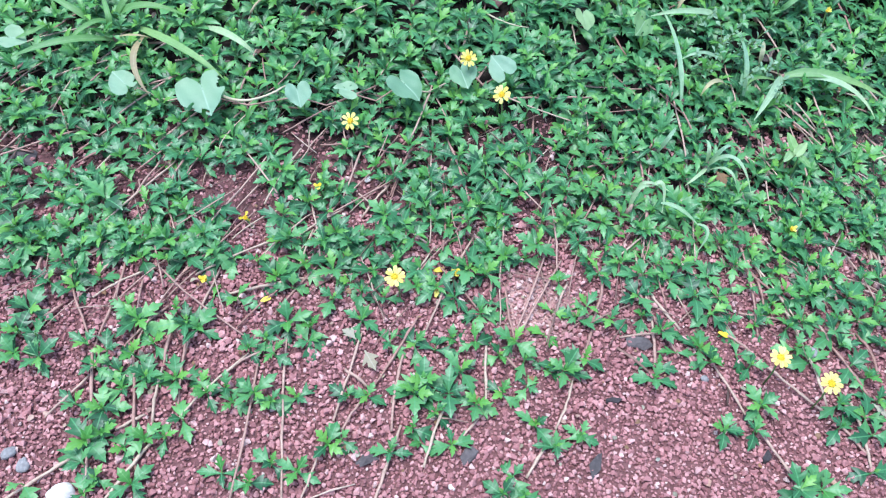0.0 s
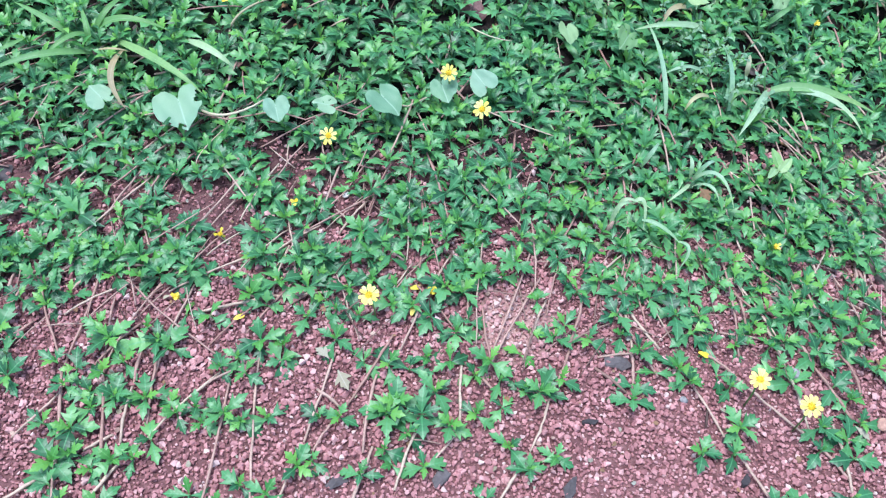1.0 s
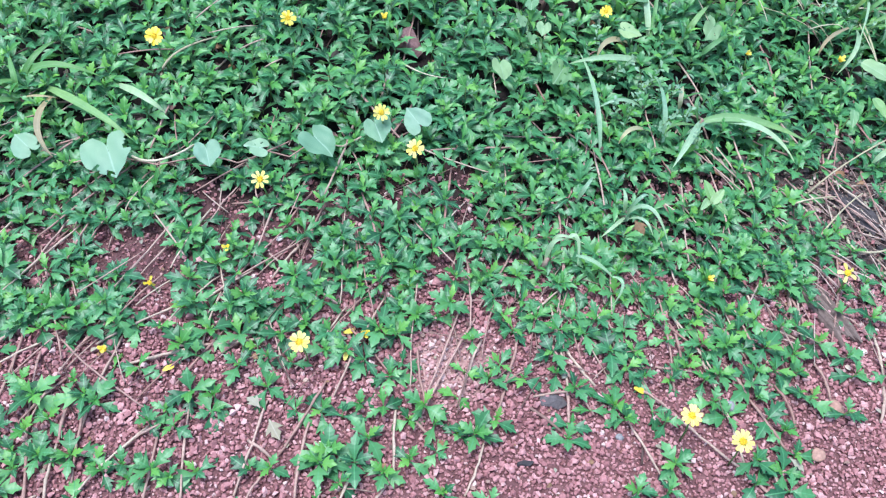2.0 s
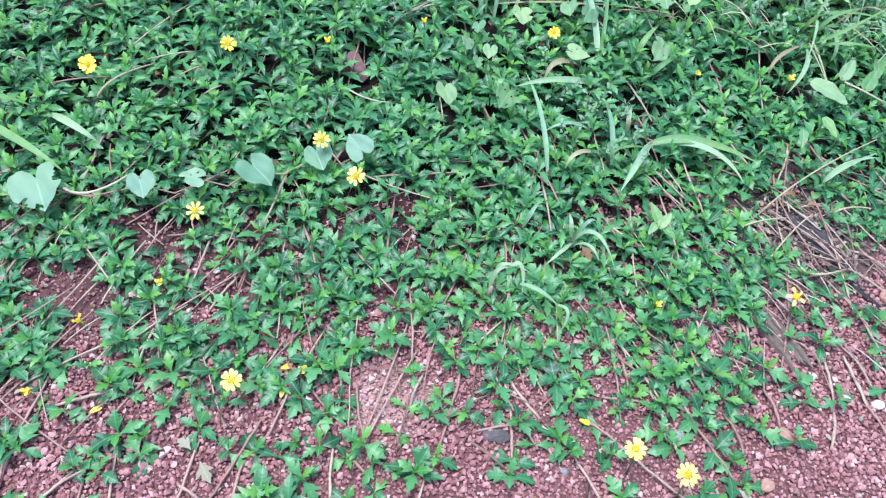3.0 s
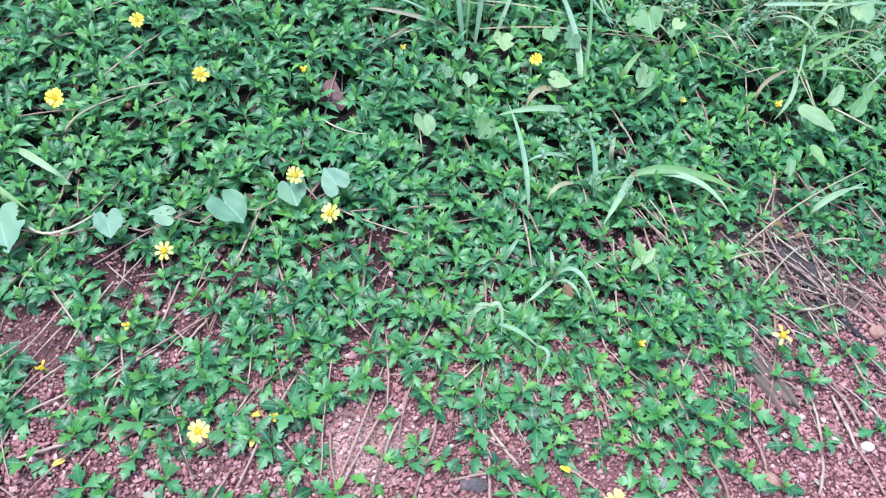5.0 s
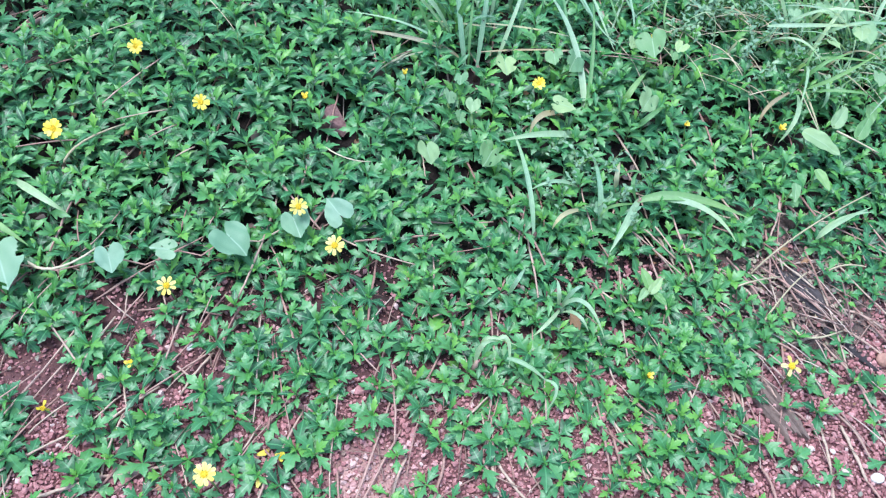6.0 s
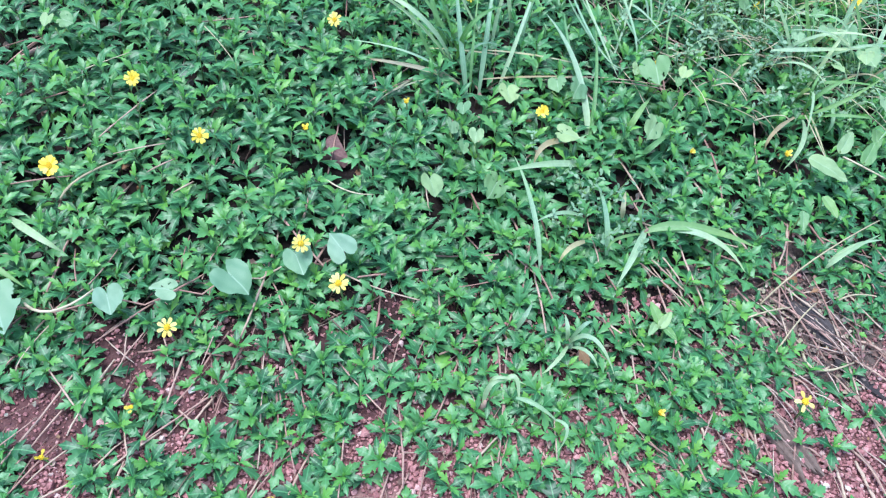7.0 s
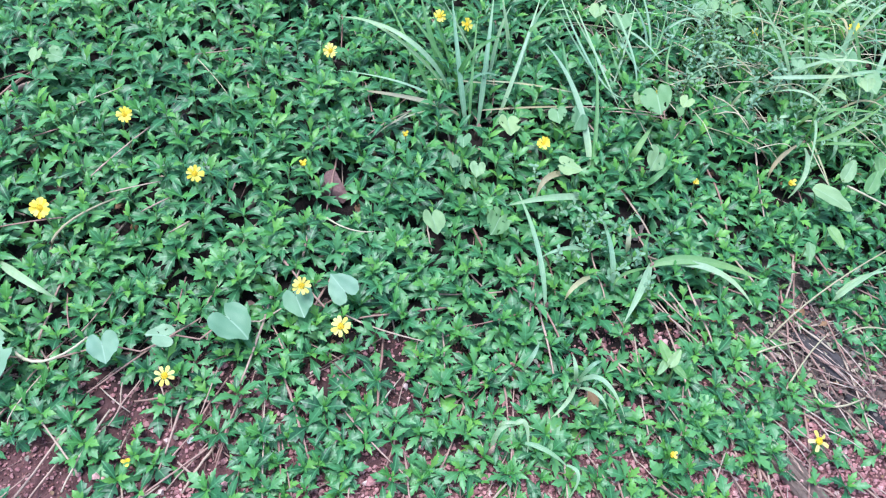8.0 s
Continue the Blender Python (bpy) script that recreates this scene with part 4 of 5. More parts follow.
step = 0.0285
for j in range(int((2.1 - 0.5) / step)):
    for i in range(int((1.6 + 0.85) / step)):
        x = -0.85 + (i + 0.5 * (j % 2) + field.uniform(-0.42, 0.42)) * step
        y = 0.5 + (j + field.uniform(-0.42, 0.42)) * step
        if not covered(x, y, field):
            continue
        deep = min(1.0, max(0.0, (y - edge(x) - 0.1) / 0.5))
        if field.random() < 0.02 + 0.12 * deep:
            continue
        size = field.uniform(0.023, 0.030) + 0.008 * deep
        tall = field.uniform(0.011, 0.026) + 0.044 * deep * field.uniform(0.5, 1.25)
        if any(math.hypot(x - h[0], y - h[1] - 0.008) < 0.6 * h[4] for h in HEARTS_ROW + HEARTS_MIDDLE + HEARTS_EAST):
            tall *= 0.45
        pairs = field.choice((3, 4, 4)) if deep < 0.3 else field.choice((4, 4, 5))
        grow(x, y, size, tall, pairs, 0.55 + 0.4 * deep)
# a lower storey of older leaves beneath the rosettes
step = 0.036
for j in range(int((2.0 - 0.5) / step)):
    for i in range(int((1.5 + 0.8) / step)):
        x = -0.8 + (i + field.uniform(0, 1)) * step
        y = 0.5 + (j + field.uniform(0, 1)) * step
        if covered(x, y, field) and (y < edge(x) + 0.3 or field.random() < 0.92):
            grow(x, y, field.uniform(0.024, 0.031), field.uniform(0.004, 0.010), field.choice((1, 2)), 0.4)
# the carpet runs on beyond, drawn more simply
step = 0.046
for j in range(int(2.9 / step)):
    for i in range(int(5.4 / step)):
        x = -2.2 + (i + field.uniform(0, 1)) * step
        y = 0.4 + (j + field.uniform(0, 1)) * step
        rag = 0.25 * noise.noise((x * 1.7, y * 1.7, 8.1))
        if (-0.83 < x < 1.58 and y < 2.08) or y < 0.62 + 0.1 * abs(x - 0.3) + rag or y > 2.9 + rag or x < -1.9 + rag or x > 2.9 + rag:
            continue
        base = pose(x, y, height(x, y) + field.uniform(0.015, 0.05), field.uniform(-15, 15), field.uniform(-15, 15), field.uniform(0, 360))
        for q in range(6):
            cover.add(LEAF_SIMPLE, base @ turn(q * 60 + field.uniform(-15, 15), field.uniform(0, 40)) @ Matrix.Scale(field.uniform(0.032, 0.044), 4), int(q > 4))
# a few weak shoots in the litter
for _ in range(16):
    x, y = field.gauss(0.89, 0.05), field.gauss(0.790, 0.035)
    grow(x, y, field.uniform(0.016, 0.024), field.uniform(0.010, 0.022), field.choice((2, 3)), 0.2)
# thinner growth along the front of the cover, closing up towards the east
for q in range(250):
    x, y = (field.uniform(-0.5, 0.75), field.uniform(0.50, 0.62)) if q < 130 else (field.uniform(0.30, 0.72), field.uniform(0.45, 0.62))
    if y > edge(x) or y < edge(x) - field.uniform(0.02, 0.07 if q < 130 else 0.12) or (x < -0.22 and y < edge(x) - 0.025):
        continue
    if min(math.hypot(x - gx, y - gy) - gr for gx, gy, gr in GAPS) < 0.01 or crowded(x, y, 0.021):
        continue
    grow(x, y, field.uniform(0.023, 0.030), field.uniform(0.008, 0.018), field.choice((2, 3, 3)), 0.35)
tagged(new("creeping_daisy_cover", cover.mesh("creeping_daisy_cover", [LEAF, LEAF_YOUNG])),
       "dense low carpet of glossy dark green three-lobed leaves", "ground cover", kind="stuff")
tagged(new("creeping_daisy_stems", stems.mesh("creeping_daisy_stems", [STALK])),
       "short green stems beneath the leaf carpet", "plant stems", kind="stuff")


def runner_shape(x0, y0, x1, y1, r, thick=0.0017, lift=0.008, base=0.0):
    n = 9
    side = Vector((y1 - y0, x0 - x1, 0)) * r.uniform(-0.035, 0.035)
    pts = []
    rise = lift * r.uniform(0.2, 0.8)
    for k in range(n):
        s = k / (n - 1)
        p = Vector((x0, y0, 0)).lerp(Vector((x1, y1, 0)), s) + side * math.sin(s * math.pi)
        p.x += r.uniform(-1, 1) * 0.0007
        p.y += r.uniform(-1, 1) * 0.0007
        pts.append((p.x, p.y, height(p.x, p.y) + 0.005 + base + rise * math.sin(s * math.pi)))
    return tube(pts, [thick * (1.0 + (0.35 if k in (2, 5) else 0)) for k in range(n)])


trail = random.Random(5)
for line in ALL_RUNNERS:
    v, f, uv = runner_shape(*line, trail, trail.uniform(0.0012, 0.0018))
    thing("creeper_runner", "pinkish tan creeping stem lying across red gravel", "plant stem", "creeper runners", me=mesh_of("creeper_runner", v, f, RUNNER, uv))

tangle = Heap()
for q in range(430):
    x, y = trail.uniform(-0.6, 1.2), trail.uniform(0.52, 0.95) if q % 2 else trail.uniform(0.6, 1.6)
    if y < edge(x) - 0.03:
        continue
    lean = -0.75 + 1.25 * (x + 0.4) / 1.2 + trail.gauss(0, 0.35)
    if trail.random() < 0.15:
        lean += trail.choice((-1.2, 1.2))
    long = trail.uniform(0.06, 0.17)
    deep = min(1.0, max(0.0, (y - edge(x)) / 0.4))
    stem = runner_shape(x, y, x + long * math.sin(lean), y - long * math.cos(lean), trail, trail.uniform(0.0008, 0.0014), 0.006, 0.001 + 0.026 * deep * trail.uniform(0.3, 1))
    if y < 0.76:
        thing("creeper_runner", "thin pinkish tan creeping stem among green leaves", "plant stem", "stems among the leaves", me=mesh_of("creeper_runner", stem[0], stem[1], RUNNER, stem[2]))
    else:
        tangle.add(stem, Matrix())
tagged(new("runner_tangle", tangle.mesh("runner_tangle", [RUNNER])), "tangle of thin pinkish tan creeping stems under the carpet", "plant stems", kind="stuff")

# ---- flowers ----
PETAL_SHAPE = ribbon(between([(0, 0.10), (0.3, 0.20), (0.65, 0.26), (0.88, 0.23), (0.94, 0.19), (1, 0.10)]), (0.0, 0.3, 0.65, 0.88, 0.94, 1.0), 0.12, 0.12, 0.0)
PETALS = mesh_of("petal", *PETAL_SHAPE[:2], PETAL, PETAL_SHAPE[2])
PETALS_PALE = mesh_of("pale_petal", *PETAL_SHAPE[:2], PETAL_PALE, PETAL_SHAPE[2])


def disc_mesh():
    heap = Heap()
    bead = rock(2, 10, (1, 1, 1.3))
    for k in range(34):
        a, d = k * 2.39996, 0.46 * math.sqrt(k / 34)
        heap.add(bead, pose(d * math.cos(a), d * math.sin(a), 0.22 - 0.5 * d * d) @ Matrix.Scale(0.17, 4))
    heap.add(rock(5, 30, (1, 1, 0.4)), pose(0, 0, 0.02))
    return heap.mesh("disc", [FLORETS])


def calyx_mesh():
    heap = Heap()
    sepal = ribbon(between([(0, 0.2), (0.5, 0.22), (1, 0.01)]), (0, 0.3, 0.6, 1.0), 0.2, -0.2)
    for k in range(7):
        heap.add(sepal, pose(0, 0, -0.25) @ turn(k * 360 / 7, 22) @ Matrix.Scale(0.62, 4))
    return heap.mesh("calyx", [STALK])


DISC, CALYX = disc_mesh(), calyx_mesh()


def flower(x, y, z, wide, petals, tilt, toward, pale, lift, r, label):
    """An open or half-open flower head on its stalk. tilt: degrees that it leans towards the azimuth."""
    g = height(x, y)
    ob = thing("daisy_flower", label, "flower", "yellow flowers", pose(x, y, g))
    wide *= 0.89
    head = pose(0, 0, z - g) @ pose(0, 0, 0, 0, 0, toward) @ pose(0, 0, 0, 0, tilt, 0) @ pose(0, 0, 0, 0, 0, r.uniform(0, 360))
    low = z - g - 0.004
    v, f, uv = tube([(0.008, -0.004, 0), (0.006, -0.002, low * 0.5), (0, 0, low)], (0.0011, 0.001, 0.0012))
    part("stalk", mesh_of("stalk", v, f, STALK, uv), ob)
    part("calyx", CALYX, ob, head @ Matrix.Scale(wide * 0.42, 4))
    part("disc", DISC, ob, head @ Matrix.Scale(wide * 0.36, 4))
    for k in range(petals):
        m = head @ turn(k * 360 / petals + r.uniform(-7, 7), lift + r.uniform(-9, 9), r.uniform(-10, 10)) @ pose(wide * 0.13, 0, 0) @ Matrix.Scale(wide * r.uniform(0.34, 0.40), 4)
        part("petal", PETALS_PALE if pale else PETALS, ob, m)


PALE_OPEN, DEEP_OPEN = "open pale lemon daisy flower with deep yellow disc", "open bright yellow daisy flower on a thin stalk"
RAGGED, HALF = "ragged yellow daisy flower with few drooping petals", "small half-open yellow daisy flower among dark leaves"
bloom = random.Random(21)
for spec in [
        (0.052, 0.522, 0.046, 0.027, 11, 22, -95, True, 6, PALE_OPEN), (-0.016, 0.747, 0.047, 0.026, 8, 34, -70, True, 2, PALE_OPEN),
        (0.178, 0.794, 0.064, 0.027, 10, 26, -90, True, 4, PALE_OPEN), (0.133, 0.844, 0.075, 0.026, 10, 38, -80, True, 4, PALE_OPEN),
        (0.476, 0.437, 0.062, 0.027, 11, 16, -100, True, 6, PALE_OPEN), (0.527, 0.410, 0.060, 0.028, 11, 14, -80, True, 4, PALE_OPEN),
        (-0.177, 0.959, 0.081, 0.029, 13, 32, -90, False, 12, DEEP_OPEN), (-0.005, 1.023, 0.070, 0.026, 11, 30, -60, False, 8, DEEP_OPEN),
        (0.470, 1.089, 0.060, 0.022, 11, 40, -100, False, 8, DEEP_OPEN), (-0.106, 1.128, 0.071, 0.025, 11, 38, -85, False, 14, DEEP_OPEN),
        (0.170, 1.281, 0.059, 0.026, 10, 42, -120, True, 8, DEEP_OPEN), (0.343, 1.356, 0.070, 0.024, 10, 36, -90, False, 12, DEEP_OPEN),
        (0.385, 1.337, 0.070, 0.024, 9, 42, -60, False, 10, DEEP_OPEN), (1.050, 1.341, 0.080, 0.025, 12, 40, -90, False, 14, DEEP_OPEN)]:
    flower(*spec[:9], bloom, spec[9])
for spec in [
        (0.720, 0.634, 0.048, 0.029, 5, 25, -70, True, -4, RAGGED), (0.684, 1.025, 0.048, 0.017, 6, 30, -90, False, 55, HALF),
        (-0.132, 0.609, 0.018, 0.020, 3, 50, -80, False, -30, RAGGED), (0.870, 1.337, 0.070, 0.024, 4, 55, -30, False, 40, HALF),
        (0.645, 1.157, 0.095, 0.020, 5, 45, -70, True, 40, HALF)]:
    flower(*spec[:9], bloom, spec[9])

for x, y, z, wide in [(0.124, 0.551, 0.012, 0.011), (-0.167, 0.523, 0.015, 0.010), (-0.050, 0.661, 0.018, 0.010), (0.554, 0.637, 0.021, 0.009),
                      (0.132, 1.050, 0.060, 0.010), (0.274, 1.115, 0.050, 0.009), (0.830, 1.021, 0.050, 0.011)]:
    g = height(x, y)
    ob = thing("flower_bud", "small round yellow flower bud without petals", "flower bud", "flower buds", pose(x, y, g))
    v, f, uv = tube([(0.006, 0, 0), (0.003, 0.001, (z - g) * 0.5), (0, 0, z - g)], (0.001, 0.0009, 0.001))
    part("stalk", mesh_of("stalk", v, f, STALK, uv), ob)
    part("floret_head", DISC, ob, pose(0, 0, z - g, 20, 0, 0) @ Matrix.Scale(wide * 0.85, 4))
    for az in (40, 160, 290):
        part("petal", PETALS, ob, pose(0, 0, z - g, 20, 0, 0) @ turn(az, 50) @ Matrix.Scale(wide * 0.8, 4))
    part("calyx", CALYX, ob, pose(0, 0, z - g - 0.001) @ Matrix.Scale(wide * 0.9, 4))
for x, y, az in [(0.098, 0.555, 20), (0.101, 0.519, 80), (0.437, 0.492, -20), (-0.100, 0.502, 40)]:
    thing("fallen_petal", "fallen yellow petal lying on the ground", "petal", "fallen petals", pose(x, y, height(x, y) + 0.009, 10, 8, az) @ Matrix.Scale(0.013, 4), me=PETALS)

# ---- heart-leaved vine and broad leaves ----
def heart_shape(cup, holes=0, seed=0, lance=False):
    """A leaf of unit width with its tip towards +x, its stalk at the notch, its halves unequal and its margin nibbled."""
    r = random.Random(seed)
    around, rings = 44, 9
    bent, lean, phase = r.uniform(-0.05, 0.30), r.uniform(-0.10, 0.10), r.uniform(0, 6)
    v, uv = [(0, 0, 0)], [(0, 0)]
    for k in range(1, rings + 1):
        for a in range(around):
            w = 2 * math.pi * a / around
            if lance:
                ex, ey = 0.9 * (math.cos(w) + 0.9), 0.36 * math.sin(w) * (1.1 - 0.4 * math.cos(w))
            else:
                off = abs((w + math.pi) % (2 * math.pi) - math.pi)
                reach = float(np.interp(off, (0, 0.2, 0.5, 0.95, 1.7, 2.3, 2.75, 3.0, math.pi), (0.72, 0.61, 0.545, 0.52, 0.54, 0.58, 0.50, 0.28, 0.13)))
                reach *= 1 + 0.025 * math.sin(5 * w + phase) + 0.015 * math.sin(11 * w + 2 * phase)
                ex, ey = reach * math.cos(w) + lean * reach * abs(math.sin(w)), reach * math.sin(w) * (1.0 + 0.10 * math.sin(seed * 2.3) * (1 if w < math.pi else -1))
            s = k / rings
            x, y = ex * s, ey * s
            fold = bent * max(0.0, y) if not lance else 0.0
            v.append((x, y, fold + cup * (abs(y) * 0.9 + 0.25 * x * x) - 0.5 * cup * max(0, x) ** 2 + (0.03 * math.sin(8 * x + 5 * y + seed) + 0.02 * math.sin(17 * y - 6 * x + 2 * seed)) * s))
            uv.append((y, x))
    f = [(0, 1 + a, 1 + (a + 1) % around) for a in range(around)]
    for k in range(1, rings):
        for a in range(around):
            o, q = 1 + (k - 1) * around, 1 + k * around
            f.append((o + a, q + a, q + (a + 1) % around, o + (a + 1) % around))
    gone = set()
    for _ in range(holes):
        spot = r.randrange(around * 3, len(f) - around)
        gone |= {spot, spot + 1, spot + around}
        if r.random() < 0.6:
            at, span, deep = r.randrange(around), r.randrange(2, 5), r.randrange(1, 4)
            for d in range(deep):
                gone |= {around * (rings - 1 - d) + (at + n) % around for n in range(span - d if span > d else 1)}
    f = [q for n, q in enumerate(f) if n not in gone]
    return np.array(v), f, np.array(uv)


vine_r = random.Random(9)


def vine(name, label, leaves, z_stem, holes, reach, bark, green=HEART, grown=1.0, sway=12):
    """A vine lying over the cover: a stem that strings its leaves together, each on a stalk of its own."""
    ob = thing(name, label, "vine")
    ordered = sorted(leaves)
    path = []
    for x, y, z, yaw, wide in ordered:
        path.append((x - 0.3 * wide * math.cos(radians(yaw)), y + 0.012, z_stem))
    for a, b in zip(path, path[1:]):
        if math.dist(a, b) < reach:
            mid = ((a[0] + b[0]) / 2, (a[1] + b[1]) / 2 - 0.012, z_stem - 0.006)
            v, f, uv = tube([a, mid, b], (0.0011, 0.0011, 0.0011))
            part("stem", mesh_of("stem", v, f, bark, uv), ob)
    for k, (x, y, z, yaw, wide) in enumerate(ordered):
        v, f, uv = heart_shape(vine_r.uniform(0.02, 0.09), vine_r.randrange(holes + 1), k)
        leaf = part("leaf", mesh_of("heart_leaf", v, f, green, uv), ob, pose(x, y, z + 0.007) @ pose(0, 0, 0, vine_r.uniform(6, 18), vine_r.uniform(-10, 10), 0) @ pose(0, 0, 0, 0, 0, yaw + vine_r.uniform(-6, 6)) @ pose(0, 0, 0, vine_r.uniform(-sway, sway), 0, 0) @ Matrix.Scale(wide * grown * vine_r.uniform(0.9, 1.08), 4))
        v, f, uv = tube([(0, 0, -0.004), (-0.25, 0.05, -0.25), (-0.4, 0.1, -0.9)], (0.018, 0.018, 0.018))
        part("leaf_stalk", mesh_of("leaf_stalk", v, f, STALK, uv), leaf)


vine("heart_leaf_vine", "vine with pale grey-green heart leaves, some holed by insects", HEARTS_ROW, 0.030, 2, 0.16, RUNNER, HEART_GREY, 0.86)
vine("small_leaf_vine", "climbing vine with small pale green heart leaves", HEARTS_MIDDLE, 0.040, 4, 0.10, STALK, HEART, 0.84, 34)
vine("tangled_vine", "tangled vine with pale round leaves among tall grass", HEARTS_EAST, 0.060, 3, 0.10, STALK, HEART, 0.86, 34)
for k, (x, y, z, yaw, wide) in enumerate(LANCE_LEAVES):
    g = height(x, y)
    ob = thing("broad_leaf_seedling", "pale green broad pointed leaf rising above the creeper", "plant leaf", "broad leaves", pose(x, y, g))
    v, f, uv = heart_shape(0.3, 0, k, True)
    part("leaf", mesh_of("broad_leaf", v, f, BLADE if k % 2 else HEART, uv), ob, pose(0, 0, z - g, 15, 0, 0) @ pose(-0.5 * wide * math.cos(radians(yaw)), -0.5 * wide * math.sin(radians(yaw)), 0, 0, -10, yaw) @ Matrix.Scale(wide, 4))
    v, f, uv = tube([(0, 0, 0), (-0.003, 0, (z - g) * 0.6), (-0.5 * wide * math.cos(radians(yaw)), -0.5 * wide * math.sin(radians(yaw)), z - g)], (0.0012, 0.0012, 0.001))
    part("leaf_stalk", mesh_of("leaf_stalk", v, f, STALK, uv), ob)

# ---- grass ----
def blade_shape(a, c, b, wide, r, fold=0.35):
    """A grass blade from a to b, bent over c, tapering to its tip."""
    a, b, c = Vector(a), Vector(b), Vector(c)
    v, f, uv = [], [], []
    n = 13
    twist = r.uniform(-0.4, 0.4)
    for k in range(n):
        s = k / (n - 1)
        p = (1 - s) ** 2 * a + 2 * s * (1 - s) * c + s * s * b
        d = (2 * (1 - s) * (c - a) + 2 * s * (b - c)).normalized()
        side = d.cross(Vector((0, -0.35, 1))).normalized()
        up = side.cross(d)
        side = (side * math.cos(twist * s) + up * math.sin(twist * s)).normalized()
        up = side.cross(d)
        w = wide * 0.5 * min(1.0, 0.45 + 2.2 * s) * (1 - s ** 3.2) + 0.0003
        for q in (-1, 0, 1):
            v.append(tuple(p + side * (q * w) + up * (abs(q) * w * fold)))
            uv.append((q * 0.5, s))
        if k:
            o = 3 * k
            f += [(o - 3, o - 2, o + 1, o), (o - 2, o - 1, o + 2, o + 1)]
    return v, f, uv


grass_r = random.Random(17)


def tuft(label, blades, mats):
    """A grass plant: every blade a part, with a short tan root crown where they meet the ground."""
    a = blades[0][0]
    ob = thing("grass_tuft", label, "grass", "grass tufts", pose(a[0], a[1], height(a[0], a[1])))
    back = Vector((-a[0], -a[1], -height(a[0], a[1])))
    for k, (p, c, q, wide) in enumerate(blades):
        v, f, uv = blade_shape(Vector(p) + back, Vector(c) + back, Vector(q) + back, wide, grass_r)
        part("blade", mesh_of("blade", v, f, mats[k % len(mats)], uv), ob)
    v, f, uv = tube([(0, 0, -0.005), (0.001, 0, 0.02), (0.002, 0.001, a[2] + 0.01)], (0.004, 0.0035, 0.002))
    part("crown", mesh_of("crown", v, f, STRAW, uv), ob)


tuft("low spreading grass tuft with broad green blades", TUFT_LOW, (BLADE, BLADE, BLADE, BLADE_PALE, BLADE_DEAD, BLADE, BLADE, BLADE, BLADE_DEAD, BLADE, BLADE))
tuft("arching grass tuft with one bright green blade", TUFT_ARCHING, (BLADE, BLADE_PALE, BLADE_PALE, BLADE, BLADE))
tuft("bent grass with long upright green blades", TUFT_BENT, (BLADE_PALE, BLADE_PALE, BLADE_PALE, BLADE_DEAD, BLADE_DEAD, BLADE_PALE, BLADE, BLADE, BLADE, BLADE))
tuft("small pale grass tuft in the leaf carpet", TUFT_SMALL, (BLADE_PALE,))
tuft("loose narrow grass blades beside the arching tuft", TUFT_LOOSE, (BLADE_PALE, BLADE, BLADE_DEAD, BLADE_PALE, BLADE_PALE, BLADE_PALE, BLADE, BLADE_PALE))
tuft("wilted bluish grass wisps curled on the leaves", TUFT_WILTED, (BLADE_PALE,))
tuft("tall upright grass tuft with pale stalks and arching blades", TUFT_TALL + TUFT_TALL_BACK, (BLADE_PALE, BLADE_PALE, BLADE_PALE, BLADE, BLADE_PALE, BLADE_PALE, BLADE, BLADE, BLADE_DEAD, BLADE_PALE, BLADE, BLADE_PALE, BLADE_PALE, BLADE_PALE, BLADE, BLADE_PALE, BLADE_DEAD, BLADE, BLADE, BLADE_PALE))
tuft("thin upright green grass stems between the vines", TUFT_THIN, (BLADE_PALE, BLADE, BLADE_PALE))
tuft("dead straw-coloured grass blades lying low", TUFT_DEAD, (BLADE_DEAD,))
tuft("unkempt wild grass with mixed green and bluish blades", TUFT_EAST + TUFT_EAST_BACK, (BLADE, BLADE, BLADE, BLADE_PALE, BLADE_DEAD, BLADE_DEAD, BLADE_PALE, BLADE, BLADE_PALE, BLADE_PALE, BLADE_PALE, BLADE_PALE, BLADE, BLADE_PALE, BLADE, BLADE_PALE, BLADE, BLADE, BLADE_PALE, BLADE_PALE))

wisps = Heap()
for _ in range(620):
    x, y = grass_r.uniform(0.55, 1.45), grass_r.uniform(1.02, 1.8)
    if y < 1.68 - 0.60 * x + grass_r.uniform(-0.06, 0.1):
        continue
    long, az = grass_r.uniform(0.08, 0.26), grass_r.uniform(0, 2 * math.pi)
    out = grass_r.uniform(0.25, 0.9) * long
    p = Vector((x, y, 0.01))
    q = p + Vector((out * math.cos(az), out * math.sin(az), long * grass_r.uniform(0.15, 0.6)))
    c = p + Vector((0.25 * out * math.cos(az), 0.25 * out * math.sin(az), long * 0.55))
    v, f, uv = blade_shape(p, c, q, grass_r.choice((0.0016, 0.0020, 0.0026, 0.0034, 0.006)), grass_r)
    wisps.add((np.array(v), f, np.array(uv)), Matrix(), grass_r.choice((0, 1, 1, 1, 1, 1, 2)))
tagged(new("wild_grass", wisps.mesh("wild_grass", [BLADE, BLADE_PALE, BLADE_DEAD])), "thin wild grass stems standing among vines", "grass", kind="stuff")
